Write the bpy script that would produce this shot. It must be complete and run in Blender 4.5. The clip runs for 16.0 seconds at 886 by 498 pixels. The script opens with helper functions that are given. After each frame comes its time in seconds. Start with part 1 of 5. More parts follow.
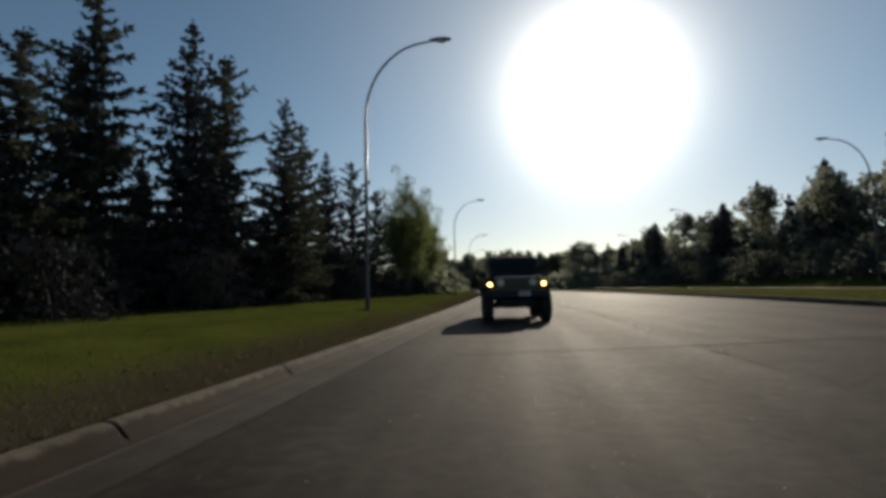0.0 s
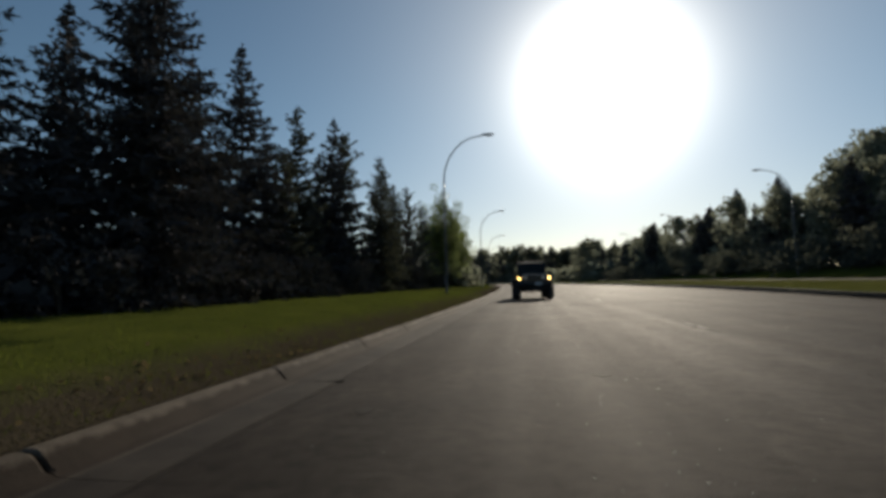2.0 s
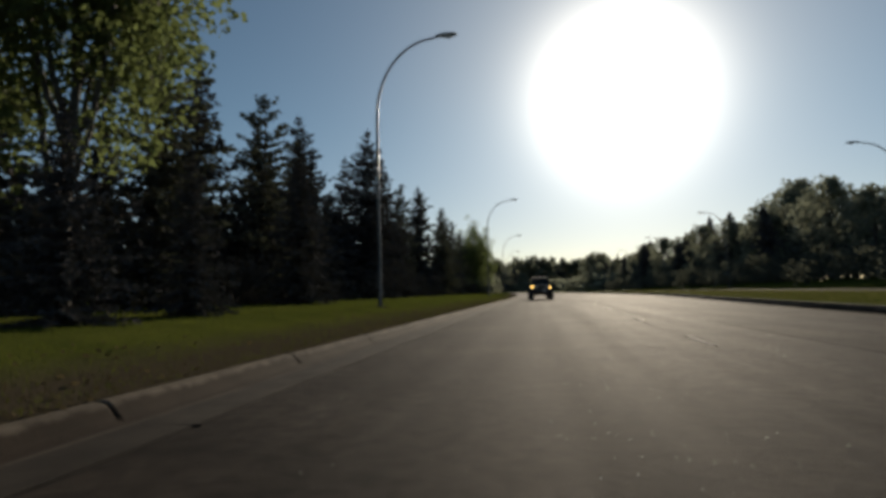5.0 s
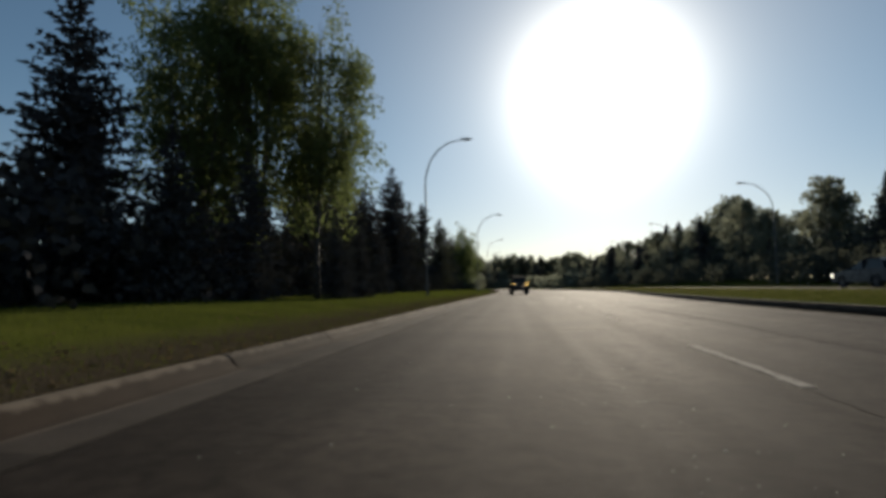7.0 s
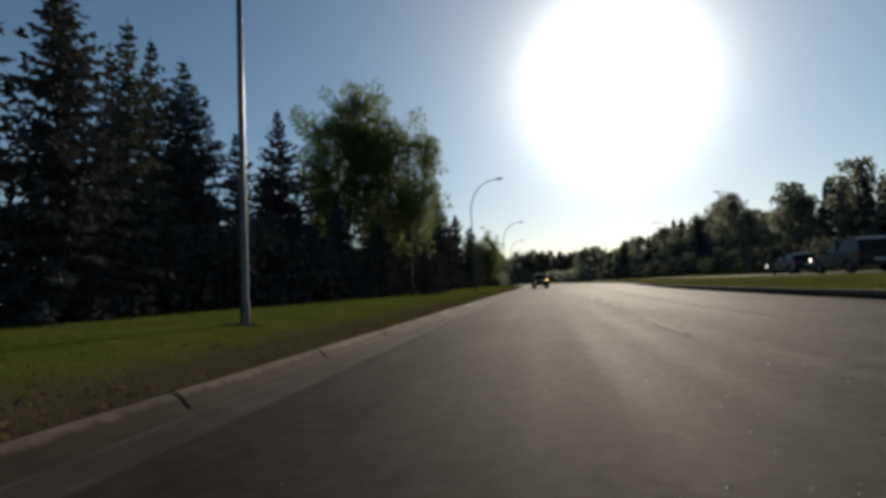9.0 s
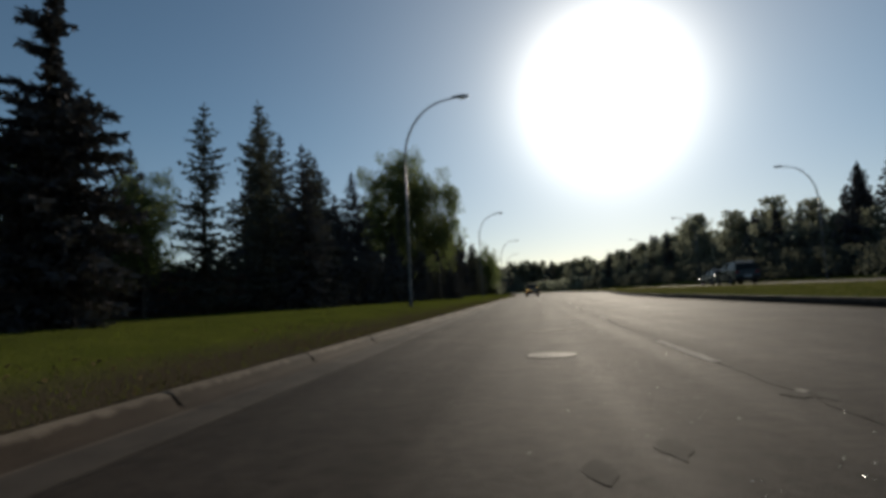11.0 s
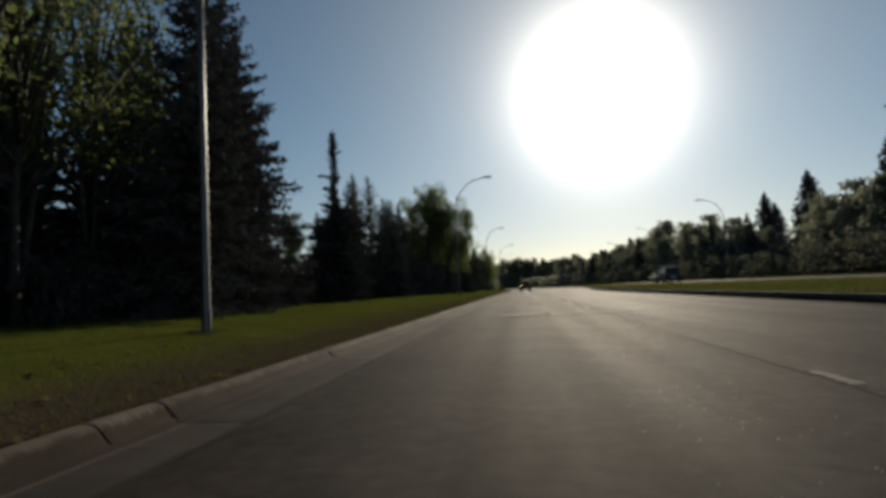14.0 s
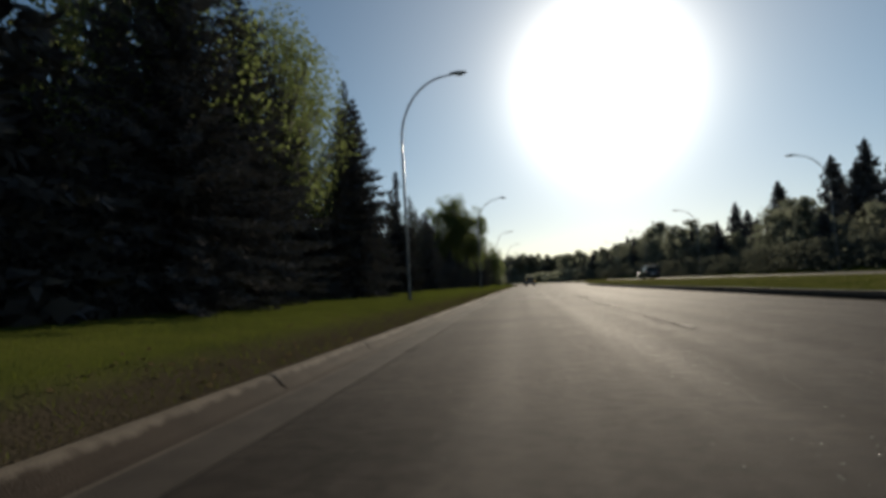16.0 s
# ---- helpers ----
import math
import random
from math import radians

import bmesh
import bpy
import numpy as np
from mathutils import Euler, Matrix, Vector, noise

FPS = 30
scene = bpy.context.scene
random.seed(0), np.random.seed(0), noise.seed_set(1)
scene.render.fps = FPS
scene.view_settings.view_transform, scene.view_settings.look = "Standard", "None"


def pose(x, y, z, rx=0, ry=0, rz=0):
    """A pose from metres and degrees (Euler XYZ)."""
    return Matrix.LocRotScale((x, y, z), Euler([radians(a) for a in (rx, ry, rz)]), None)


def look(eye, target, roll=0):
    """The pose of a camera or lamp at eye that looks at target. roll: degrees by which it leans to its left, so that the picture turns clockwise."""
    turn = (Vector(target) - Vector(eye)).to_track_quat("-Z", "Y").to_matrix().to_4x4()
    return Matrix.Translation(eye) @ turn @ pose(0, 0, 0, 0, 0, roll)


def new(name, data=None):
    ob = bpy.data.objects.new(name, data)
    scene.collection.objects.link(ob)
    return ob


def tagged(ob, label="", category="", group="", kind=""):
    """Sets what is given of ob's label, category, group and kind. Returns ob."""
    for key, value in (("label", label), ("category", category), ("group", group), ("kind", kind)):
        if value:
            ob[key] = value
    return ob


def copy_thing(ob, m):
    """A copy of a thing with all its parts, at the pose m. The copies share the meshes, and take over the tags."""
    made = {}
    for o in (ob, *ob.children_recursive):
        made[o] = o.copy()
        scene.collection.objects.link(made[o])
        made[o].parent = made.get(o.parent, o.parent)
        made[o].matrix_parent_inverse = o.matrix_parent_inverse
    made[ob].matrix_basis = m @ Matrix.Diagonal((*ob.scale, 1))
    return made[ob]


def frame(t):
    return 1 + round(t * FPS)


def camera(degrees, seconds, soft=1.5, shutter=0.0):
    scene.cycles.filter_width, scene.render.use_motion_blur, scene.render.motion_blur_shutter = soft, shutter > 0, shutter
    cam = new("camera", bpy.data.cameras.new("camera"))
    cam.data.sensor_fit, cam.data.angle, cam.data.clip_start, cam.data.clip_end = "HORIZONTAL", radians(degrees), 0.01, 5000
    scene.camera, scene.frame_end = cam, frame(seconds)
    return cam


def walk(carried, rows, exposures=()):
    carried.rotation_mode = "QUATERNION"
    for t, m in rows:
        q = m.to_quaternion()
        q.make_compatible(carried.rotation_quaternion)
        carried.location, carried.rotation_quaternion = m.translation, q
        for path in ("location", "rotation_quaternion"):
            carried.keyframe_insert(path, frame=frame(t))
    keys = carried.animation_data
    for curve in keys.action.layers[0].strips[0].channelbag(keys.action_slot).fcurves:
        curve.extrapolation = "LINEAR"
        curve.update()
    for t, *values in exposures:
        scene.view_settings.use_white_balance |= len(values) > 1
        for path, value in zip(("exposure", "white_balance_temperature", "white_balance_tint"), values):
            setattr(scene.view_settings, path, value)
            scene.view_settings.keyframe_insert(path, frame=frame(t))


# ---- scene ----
cam = camera(79.8, 16.0, soft=4.0)
PATH = [
    (0, (-1.683, -1.143, 0.998), (-1.933, 0.835, 1.15), -1.5),
    (0.5, (-1.766, -4.374, 0.967), (-2.012, -2.395, 1.114), -2.3),
    (1, (-1.892, -7.397, 0.958), (-2.149, -5.42, 1.111), -2.1),
    (1.5, (-1.974, -10.427, 0.944), (-2.244, -8.453, 1.121), -2.7),
    (2, (-2.087, -13.623, 0.951), (-2.381, -11.649, 1.083), -1.8),
    (2.5, (-2.117, -16.823, 0.865), (-2.401, -14.849, 1.009), -2.4),
    (3, (-2.133, -20.001, 0.878), (-2.437, -18.03, 1.035), -3.0),
    (3.5, (-2.124, -23.553, 0.923), (-2.451, -21.586, 1.079), -1.9),
    (4, (-2.056, -26.766, 0.955), (-2.362, -24.795, 1.095), -1.2),
    (4.5, (-2.078, -29.868, 0.887), (-2.398, -27.899, 1.029), -2.0),
    (5, (-2.053, -33.033, 0.819), (-2.392, -31.069, 0.983), -1.2),
    (7.5, (-2.15, -48.436, 0.776), (-2.382, -46.455, 0.925), -1.6),
    (8, (-2.232, -51.274, 0.792), (-2.449, -49.294, 0.963), -4.0),
    (8.5, (-2.333, -54.841, 0.774), (-2.603, -52.866, 0.94), -5.0),
    (9, (-2.311, -57.706, 0.849), (-2.645, -55.74, 0.993), -3.0),
    (11.5, (-2.22, -74.38, 0.79), (-2.508, -72.413, 0.970), -3.2),
    (12, (-2.467, -77.06, 0.902), (-2.732, -75.083, 1.055), -3.5),
    (12.5, (-2.518, -80.006, 0.901), (-2.802, -78.033, 1.056), -2.7),
    (13, (-2.547, -82.905, 0.85), (-2.819, -80.93, 1.012), -3.4),
    (13.5, (-2.636, -86.253, 0.771), (-2.921, -84.28, 0.925), -3.3),
    (14, (-2.632, -89.036, 0.818), (-2.91, -87.062, 0.977), -3.0),
    (14.5, (-2.609, -92.286, 0.867), (-2.89, -90.313, 1.037), -3.1),
    (15, (-2.745, -95.319, 0.844), (-3.019, -93.343, 0.978), -3.2),
    (15.5, (-2.845, -98.448, 0.818), (-3.139, -96.475, 0.972), -3.4),
    (16, (-2.935, -101.383, 0.861), (-3.23, -99.409, 1.001), -2.8),
]
# seconds, stops, kelvin, tint: the film's camera drifts a little in brightness and warmth
EXPOSURES = [(0, 0.12, 7200, 10), (2, 0.12, 7150, 10), (4, 0.08, 7400, 10), (5, 0.08, 7500, 10), (7.5, 0.21, 7150, 10), (9, 0.20, 7150, 10), (11.5, -0.01, 7050, 10), (12.5, -0.02, 7000, 10), (13.5, -0.03, 7500, 10), (15, 0.01, 7500, 10), (15.5, 0.15, 7280, 10), (16, 0.18, 7250, 10)]
walk(cam, [(t, look(eye, target, roll)) for t, eye, target, roll in PATH], EXPOSURES)

# ---- light: low hazy sun ahead of the lens, clear sky ----
SUN_AZ, SUN_EL = radians(9.5), radians(19.7)
SUN_DIR = Vector((math.sin(SUN_AZ) * math.cos(SUN_EL), math.cos(SUN_AZ) * math.cos(SUN_EL), math.sin(SUN_EL)))
world = bpy.data.worlds.new("sky")
scene.world = world
world.use_nodes = True
wn = world.node_tree.nodes
sky = wn.new("ShaderNodeTexSky")
sky.sky_type = 'NISHITA'
sky.sun_disc = False
sky.sun_elevation, sky.sun_rotation = SUN_EL, SUN_AZ
sky.air_density, sky.dust_density, sky.ozone_density, sky.altitude = 0.85, 0.15, 1.2, 600
wn["Background"].inputs["Strength"].default_value = 0.075
# glow added round the sun as its sensor bloom, fading smoothly with the angle
wl = world.node_tree.links
co, dot = wn.new("ShaderNodeTexCoord"), wn.new("ShaderNodeVectorMath")
dot.operation = 'DOT_PRODUCT'
dot.inputs[1].default_value = SUN_DIR
wl.new(co.outputs["Generated"], dot.inputs[0])
clear = wn.new("ShaderNodeMix")
clear.data_type, clear.blend_type = 'RGBA', 'MULTIPLY'
clear.inputs["Factor"].default_value = 1.0
# clear blue overhead, creamy haze towards the horizon
sep, rise, haze = wn.new("ShaderNodeSeparateXYZ"), wn.new("ShaderNodeMapRange"), wn.new("ShaderNodeMix")
wl.new(co.outputs["Generated"], sep.inputs[0])
rise.interpolation_type = 'SMOOTHSTEP'
rise.inputs["From Min"].default_value, rise.inputs["From Max"].default_value = 0.02, 0.34
wl.new(sep.outputs["Z"], rise.inputs["Value"])
haze.data_type = 'RGBA'
haze.inputs[6].default_value, haze.inputs[7].default_value = (0.88, 0.855, 0.85, 1), (0.72, 0.885, 0.91, 1)
wl.new(rise.outputs["Result"], haze.inputs["Factor"])
wl.new(haze.outputs[2], clear.inputs[7])
wl.new(sky.outputs["Color"], clear.inputs[6])
top = wn.new("ShaderNodeMath")
top.operation = 'MAXIMUM'
top.inputs[1].default_value = 0.0
wl.new(dot.outputs["Value"], top.inputs[0])
last = clear.outputs[2]
for power, gain in ((150, 30.0), (34, 3.4), (11, 2.2)):
    pw, ad = wn.new("ShaderNodeMath"), wn.new("ShaderNodeMix")
    pw.operation = 'POWER'
    pw.inputs[1].default_value = power
    wl.new(top.outputs[0], pw.inputs[0])
    ad.data_type, ad.blend_type, ad.clamp_factor = 'RGBA', 'ADD', False
    gn = wn.new("ShaderNodeMath")
    gn.operation = 'MULTIPLY'
    gn.inputs[1].default_value = gain
    wl.new(pw.outputs[0], gn.inputs[0])
    wl.new(gn.outputs[0], ad.inputs["Factor"])
    wl.new(last, ad.inputs[6])
    ad.inputs[7].default_value = (1.0, 0.985, 0.955, 1)
    last = ad.outputs[2]
wl.new(last, wn["Background"].inputs["Color"])
sun = new("sun", bpy.data.lights.new("sun", 'SUN'))
sun.data.energy, sun.data.angle, sun.data.color = 2.9, radians(0.53), (1.0, 0.92, 0.80)
sun.matrix_world = look(SUN_DIR * 100, (0, 0, 0))


# ---- materials ----
def material(name, base, rough=0.8, metal=0.0):
    m = bpy.data.materials.new(name)
    m.use_nodes = True
    b = m.node_tree.nodes["Principled BSDF"]
    b.inputs["Base Color"].default_value = (*base, 1)
    b.inputs["Roughness"].default_value = rough
    b.inputs["Metallic"].default_value = metal
    return m


def grained(name, dark, light, scale=8.0, rough=0.85, metal=0.0, bump=0.2, fine=90.0, patch=0.6, per_object=0.0, bump_dist=0.01):
    """Two scales of variation between two base colours, with fine relief."""
    m = material(name, dark, rough, metal)
    n, l = m.node_tree.nodes, m.node_tree.links
    b = n["Principled BSDF"]
    co = n.new("ShaderNodeTexCoord")
    big = n.new("ShaderNodeTexNoise")
    big.inputs["Scale"].default_value, big.inputs["Detail"].default_value = scale, 6
    small = n.new("ShaderNodeTexNoise")
    small.inputs["Scale"].default_value, small.inputs["Detail"].default_value = fine, 3
    mix = n.new("ShaderNodeMath")
    mix.operation = 'MULTIPLY_ADD'
    mix.inputs[1].default_value = patch
    half = n.new("ShaderNodeMath")
    half.operation = 'MULTIPLY'
    half.inputs[1].default_value = 1 - patch
    ramp = n.new("ShaderNodeValToRGB")
    ramp.color_ramp.elements[0].position, ramp.color_ramp.elements[1].position = 0.32, 0.68
    ramp.color_ramp.elements[0].color, ramp.color_ramp.elements[1].color = (*dark, 1), (*light, 1)
    bp = n.new("ShaderNodeBump")
    bp.inputs["Strength"].default_value, bp.inputs["Distance"].default_value = bump, bump_dist
    for t in (big, small):
        l.new(co.outputs["Object"], t.inputs["Vector"])
    l.new(small.outputs["Fac"], half.inputs[0])
    l.new(big.outputs["Fac"], mix.inputs[0])
    l.new(half.outputs[0], mix.inputs[2])
    last = mix
    if per_object:
        info = n.new("ShaderNodeObjectInfo")
        add = n.new("ShaderNodeMath")
        add.operation = 'MULTIPLY_ADD'
        add.inputs[1].default_value = per_object
        l.new(info.outputs["Random"], add.inputs[0])
        l.new(mix.outputs[0], add.inputs[2])
        last = n.new("ShaderNodeMath")
        last.operation = 'SUBTRACT'
        last.inputs[1].default_value = per_object / 2
        l.new(add.outputs[0], last.inputs[0])
    l.new(last.outputs[0], ramp.inputs["Fac"])
    l.new(ramp.outputs["Color"], b.inputs["Base Color"])
    l.new(small.outputs["Fac"], bp.inputs["Height"])
    l.new(bp.outputs["Normal"], b.inputs["Normal"])
    return m


def leafy(name, dark, light, glow, rough=0.6, through_light=0.4, gloss=0.04):
    """Foliage: colour varies leaf by leaf and tree by tree; some light passes through."""
    m = material(name, dark, rough)
    n, l = m.node_tree.nodes, m.node_tree.links
    b = n["Principled BSDF"]
    geo, info = n.new("ShaderNodeNewGeometry"), n.new("ShaderNodeObjectInfo")
    add = n.new("ShaderNodeMath")
    add.operation = 'MULTIPLY_ADD'
    add.inputs[1].default_value = 0.35
    mul = n.new("ShaderNodeMath")
    mul.operation = 'MULTIPLY'
    mul.inputs[1].default_value = 0.65
    ramp = n.new("ShaderNodeValToRGB")
    ramp.color_ramp.elements[0].color, ramp.color_ramp.elements[1].color = (*dark, 1), (*light, 1)
    l.new(geo.outputs["Random Per Island"], mul.inputs[0])
    l.new(info.outputs["Random"], add.inputs[0])
    l.new(mul.outputs[0], add.inputs[2])
    l.new(add.outputs[0], ramp.inputs["Fac"])
    l.new(ramp.outputs["Color"], b.inputs["Base Color"])
    b.inputs["Specular IOR Level"].default_value = gloss
    tr = n.new("ShaderNodeBsdfTranslucent")
    tr.inputs["Color"].default_value = (*glow, 1)
    ms = n.new("ShaderNodeMixShader")
    ms.inputs["Fac"].default_value = through_light
    l.new(b.outputs[0], ms.inputs[1])
    l.new(tr.outputs[0], ms.inputs[2])
    l.new(ms.outputs[0], n["Material Output"].inputs["Surface"])
    return m


def asphalt(name, dark, light, gloss=0.07):
    """Bituminous surface: aggregate grain, blotches, streaks along the way of travel, low gloss."""
    m = grained(name, dark, light, 0.8, 0.62, 0, 0.8, 170, 0.55, 0, 0.006)
    n, l = m.node_tree.nodes, m.node_tree.links
    b = n["Principled BSDF"]
    b.inputs["Specular IOR Level"].default_value = gloss
    co, mp, st = n.new("ShaderNodeTexCoord"), n.new("ShaderNodeMapping"), n.new("ShaderNodeTexNoise")
    mp.inputs["Scale"].default_value = (1.6, 0.035, 1)
    st.inputs["Scale"].default_value, st.inputs["Detail"].default_value = 1.0, 4
    mix = n.new("ShaderNodeMix")
    mix.data_type, mix.blend_type = 'RGBA', 'MULTIPLY'
    mix.inputs["Factor"].default_value = 0.55
    rp = n.new("ShaderNodeValToRGB")
    rp.color_ramp.elements[0].position, rp.color_ramp.elements[1].position = 0.3, 0.7
    rp.color_ramp.elements[0].color, rp.color_ramp.elements[1].color = (0.62, 0.60, 0.58, 1), (1.25, 1.22, 1.18, 1)
    l.new(co.outputs["Object"], mp.inputs["Vector"])
    l.new(mp.outputs["Vector"], st.inputs["Vector"])
    l.new(st.outputs["Fac"], rp.inputs["Fac"])
    l.new(b.inputs["Base Color"].links[0].from_socket, mix.inputs[6])
    l.new(rp.outputs["Color"], mix.inputs[7])
    # broad blotches of binder and dust, some across the lane
    bl, br, mix2 = n.new("ShaderNodeTexNoise"), n.new("ShaderNodeValToRGB"), n.new("ShaderNodeMix")
    bl.inputs["Scale"].default_value, bl.inputs["Detail"].default_value, bl.inputs["Distortion"].default_value = 0.33, 7, 0.6
    br.color_ramp.elements[0].position, br.color_ramp.elements[1].position = 0.36, 0.66
    br.color_ramp.elements[0].color, br.color_ramp.elements[1].color = (0.60, 0.59, 0.60, 1), (1.28, 1.24, 1.18, 1)
    mix2.data_type, mix2.blend_type = 'RGBA', 'MULTIPLY'
    mix2.inputs["Factor"].default_value = 0.8
    l.new(co.outputs["Object"], bl.inputs["Vector"])
    l.new(bl.outputs["Fac"], br.inputs["Fac"])
    l.new(mix.outputs[2], mix2.inputs[6])
    l.new(br.outputs["Color"], mix2.inputs[7])
    # hand-sized mottling where the binder has worn off
    wn2, wr, mix3 = n.new("ShaderNodeTexNoise"), n.new("ShaderNodeValToRGB"), n.new("ShaderNodeMix")
    wn2.inputs["Scale"].default_value, wn2.inputs["Detail"].default_value, wn2.inputs["Distortion"].default_value = 6.5, 7, 0.4
    wr.color_ramp.elements[0].position, wr.color_ramp.elements[1].position = 0.34, 0.64
    wr.color_ramp.elements[0].color, wr.color_ramp.elements[1].color = (0.55, 0.54, 0.54, 1), (1.28, 1.25, 1.22, 1)
    mix3.data_type, mix3.blend_type = 'RGBA', 'MULTIPLY'
    mix3.inputs["Factor"].default_value = 0.75
    l.new(co.outputs["Object"], wn2.inputs["Vector"])
    l.new(wn2.outputs["Fac"], wr.inputs["Fac"])
    l.new(mix2.outputs[2], mix3.inputs[6])
    l.new(wr.outputs["Color"], mix3.inputs[7])
    l.new(mix3.outputs[2], b.inputs["Base Color"])
    # uneven lie of the stones, a few centimetres across
    lump, lift = n.new("ShaderNodeTexNoise"), n.new("ShaderNodeBump")
    lump.inputs["Scale"].default_value, lump.inputs["Detail"].default_value, lump.inputs["Roughness"].default_value = 13.0, 6, 0.65
    lift.inputs["Strength"].default_value, lift.inputs["Distance"].default_value = 0.55, 0.012
    l.new(co.outputs["Object"], lump.inputs["Vector"])
    l.new(lump.outputs["Fac"], lift.inputs["Height"])
    l.new(b.inputs["Normal"].links[0].from_socket, lift.inputs["Normal"])
    l.new(lift.outputs["Normal"], b.inputs["Normal"])
    # tyres have polished some lanes of the surface more than others
    pol = n.new("ShaderNodeMapRange")
    pol.inputs["From Min"].default_value, pol.inputs["From Max"].default_value = 0.3, 0.7
    pol.inputs["To Min"].default_value, pol.inputs["To Max"].default_value = 0.80, 0.72
    l.new(st.outputs["Fac"], pol.inputs["Value"])
    l.new(pol.outputs["Result"], b.inputs["Roughness"])
    return m


ASPHALT = asphalt("asphalt", (0.017, 0.0143, 0.0126), (0.046, 0.039, 0.0335))
ASPHALT_PALE = asphalt("pale_asphalt", (0.065, 0.058, 0.050), (0.13, 0.118, 0.102))
TAR = grained("crack_filler", (0.012, 0.012, 0.012), (0.026, 0.025, 0.024), 6, 0.95, 0, 0.3)
TAR.node_tree.nodes["Principled BSDF"].inputs["Specular IOR Level"].default_value = 0.05
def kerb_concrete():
    """Cast concrete, pale along the top; below an uneven line dirt and painted-in shade."""
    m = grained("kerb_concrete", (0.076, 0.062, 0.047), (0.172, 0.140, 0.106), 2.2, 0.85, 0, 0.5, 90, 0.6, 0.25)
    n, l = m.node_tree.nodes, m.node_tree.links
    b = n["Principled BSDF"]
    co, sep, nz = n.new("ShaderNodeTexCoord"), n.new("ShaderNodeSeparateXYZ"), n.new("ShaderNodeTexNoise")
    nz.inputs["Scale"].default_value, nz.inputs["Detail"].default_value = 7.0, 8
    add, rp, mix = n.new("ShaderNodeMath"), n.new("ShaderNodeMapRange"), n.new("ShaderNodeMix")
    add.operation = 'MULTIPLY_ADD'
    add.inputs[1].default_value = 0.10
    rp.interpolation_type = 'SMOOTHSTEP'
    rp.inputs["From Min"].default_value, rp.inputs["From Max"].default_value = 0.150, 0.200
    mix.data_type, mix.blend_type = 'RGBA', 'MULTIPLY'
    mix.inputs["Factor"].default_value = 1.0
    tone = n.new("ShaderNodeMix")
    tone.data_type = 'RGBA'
    # darker face colour: dirt, with the shade of the face painted in
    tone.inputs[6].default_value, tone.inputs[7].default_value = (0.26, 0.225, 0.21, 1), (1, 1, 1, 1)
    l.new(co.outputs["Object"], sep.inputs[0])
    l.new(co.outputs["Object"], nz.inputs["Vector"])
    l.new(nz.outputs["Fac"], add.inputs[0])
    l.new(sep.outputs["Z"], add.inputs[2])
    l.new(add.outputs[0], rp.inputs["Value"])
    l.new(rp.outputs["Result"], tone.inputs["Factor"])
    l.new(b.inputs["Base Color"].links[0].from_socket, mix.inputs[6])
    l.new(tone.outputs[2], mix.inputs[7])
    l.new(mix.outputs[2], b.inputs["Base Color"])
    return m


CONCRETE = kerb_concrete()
GUTTER = grained("gutter_concrete", (0.020, 0.0165, 0.0135), (0.058, 0.048, 0.039), 2.3, 0.8, 0, 0.5, 90, 0.6, 0.25)
TOE = grained("silted_kerb_toe", (0.036, 0.029, 0.023), (0.098, 0.080, 0.063), 1.3, 0.9, 0, 0.5, 60, 0.7, 0.3)
for m in (CONCRETE, GUTTER, TOE):
    m.node_tree.nodes["Principled BSDF"].inputs["Specular IOR Level"].default_value = 0.12
PAINT = grained("road_paint", (0.06, 0.055, 0.05), (0.30, 0.28, 0.25), 7, 0.85, 0, 0.5, 50, 0.55)
PAINT.node_tree.nodes["Principled BSDF"].inputs["Specular IOR Level"].default_value = 0.2
def turf():
    m = grained("turf", (0.046, 0.058, 0.014), (0.11, 0.118, 0.026), 0.9, 0.95, 0, 0.9, 28, 0.55, 0, 0.03)
    n, l = m.node_tree.nodes, m.node_tree.links
    b = n["Principled BSDF"]
    b.inputs["Specular IOR Level"].default_value = 0.0
    at, nz, sub = n.new("ShaderNodeAttribute"), n.new("ShaderNodeTexNoise"), n.new("ShaderNodeMath")
    at.attribute_name = "worn"
    nz.inputs["Scale"].default_value, nz.inputs["Detail"].default_value = 1.1, 9
    sub.operation = 'ADD'
    rp = n.new("ShaderNodeValToRGB")
    rp.color_ramp.elements[0].position, rp.color_ramp.elements[1].position = 0.74, 0.98
    mix = n.new("ShaderNodeMix")
    mix.data_type = 'RGBA'
    mix.inputs[7].default_value = (0.066, 0.053, 0.036, 1)
    l.new(at.outputs["Fac"], sub.inputs[0])
    l.new(nz.outputs["Fac"], sub.inputs[1])
    l.new(sub.outputs[0], rp.inputs["Fac"])
    l.new(rp.outputs["Color"], mix.inputs["Factor"])
    l.new(b.inputs["Base Color"].links[0].from_socket, mix.inputs[6])
    l.new(mix.outputs[2], b.inputs["Base Color"])
    return m


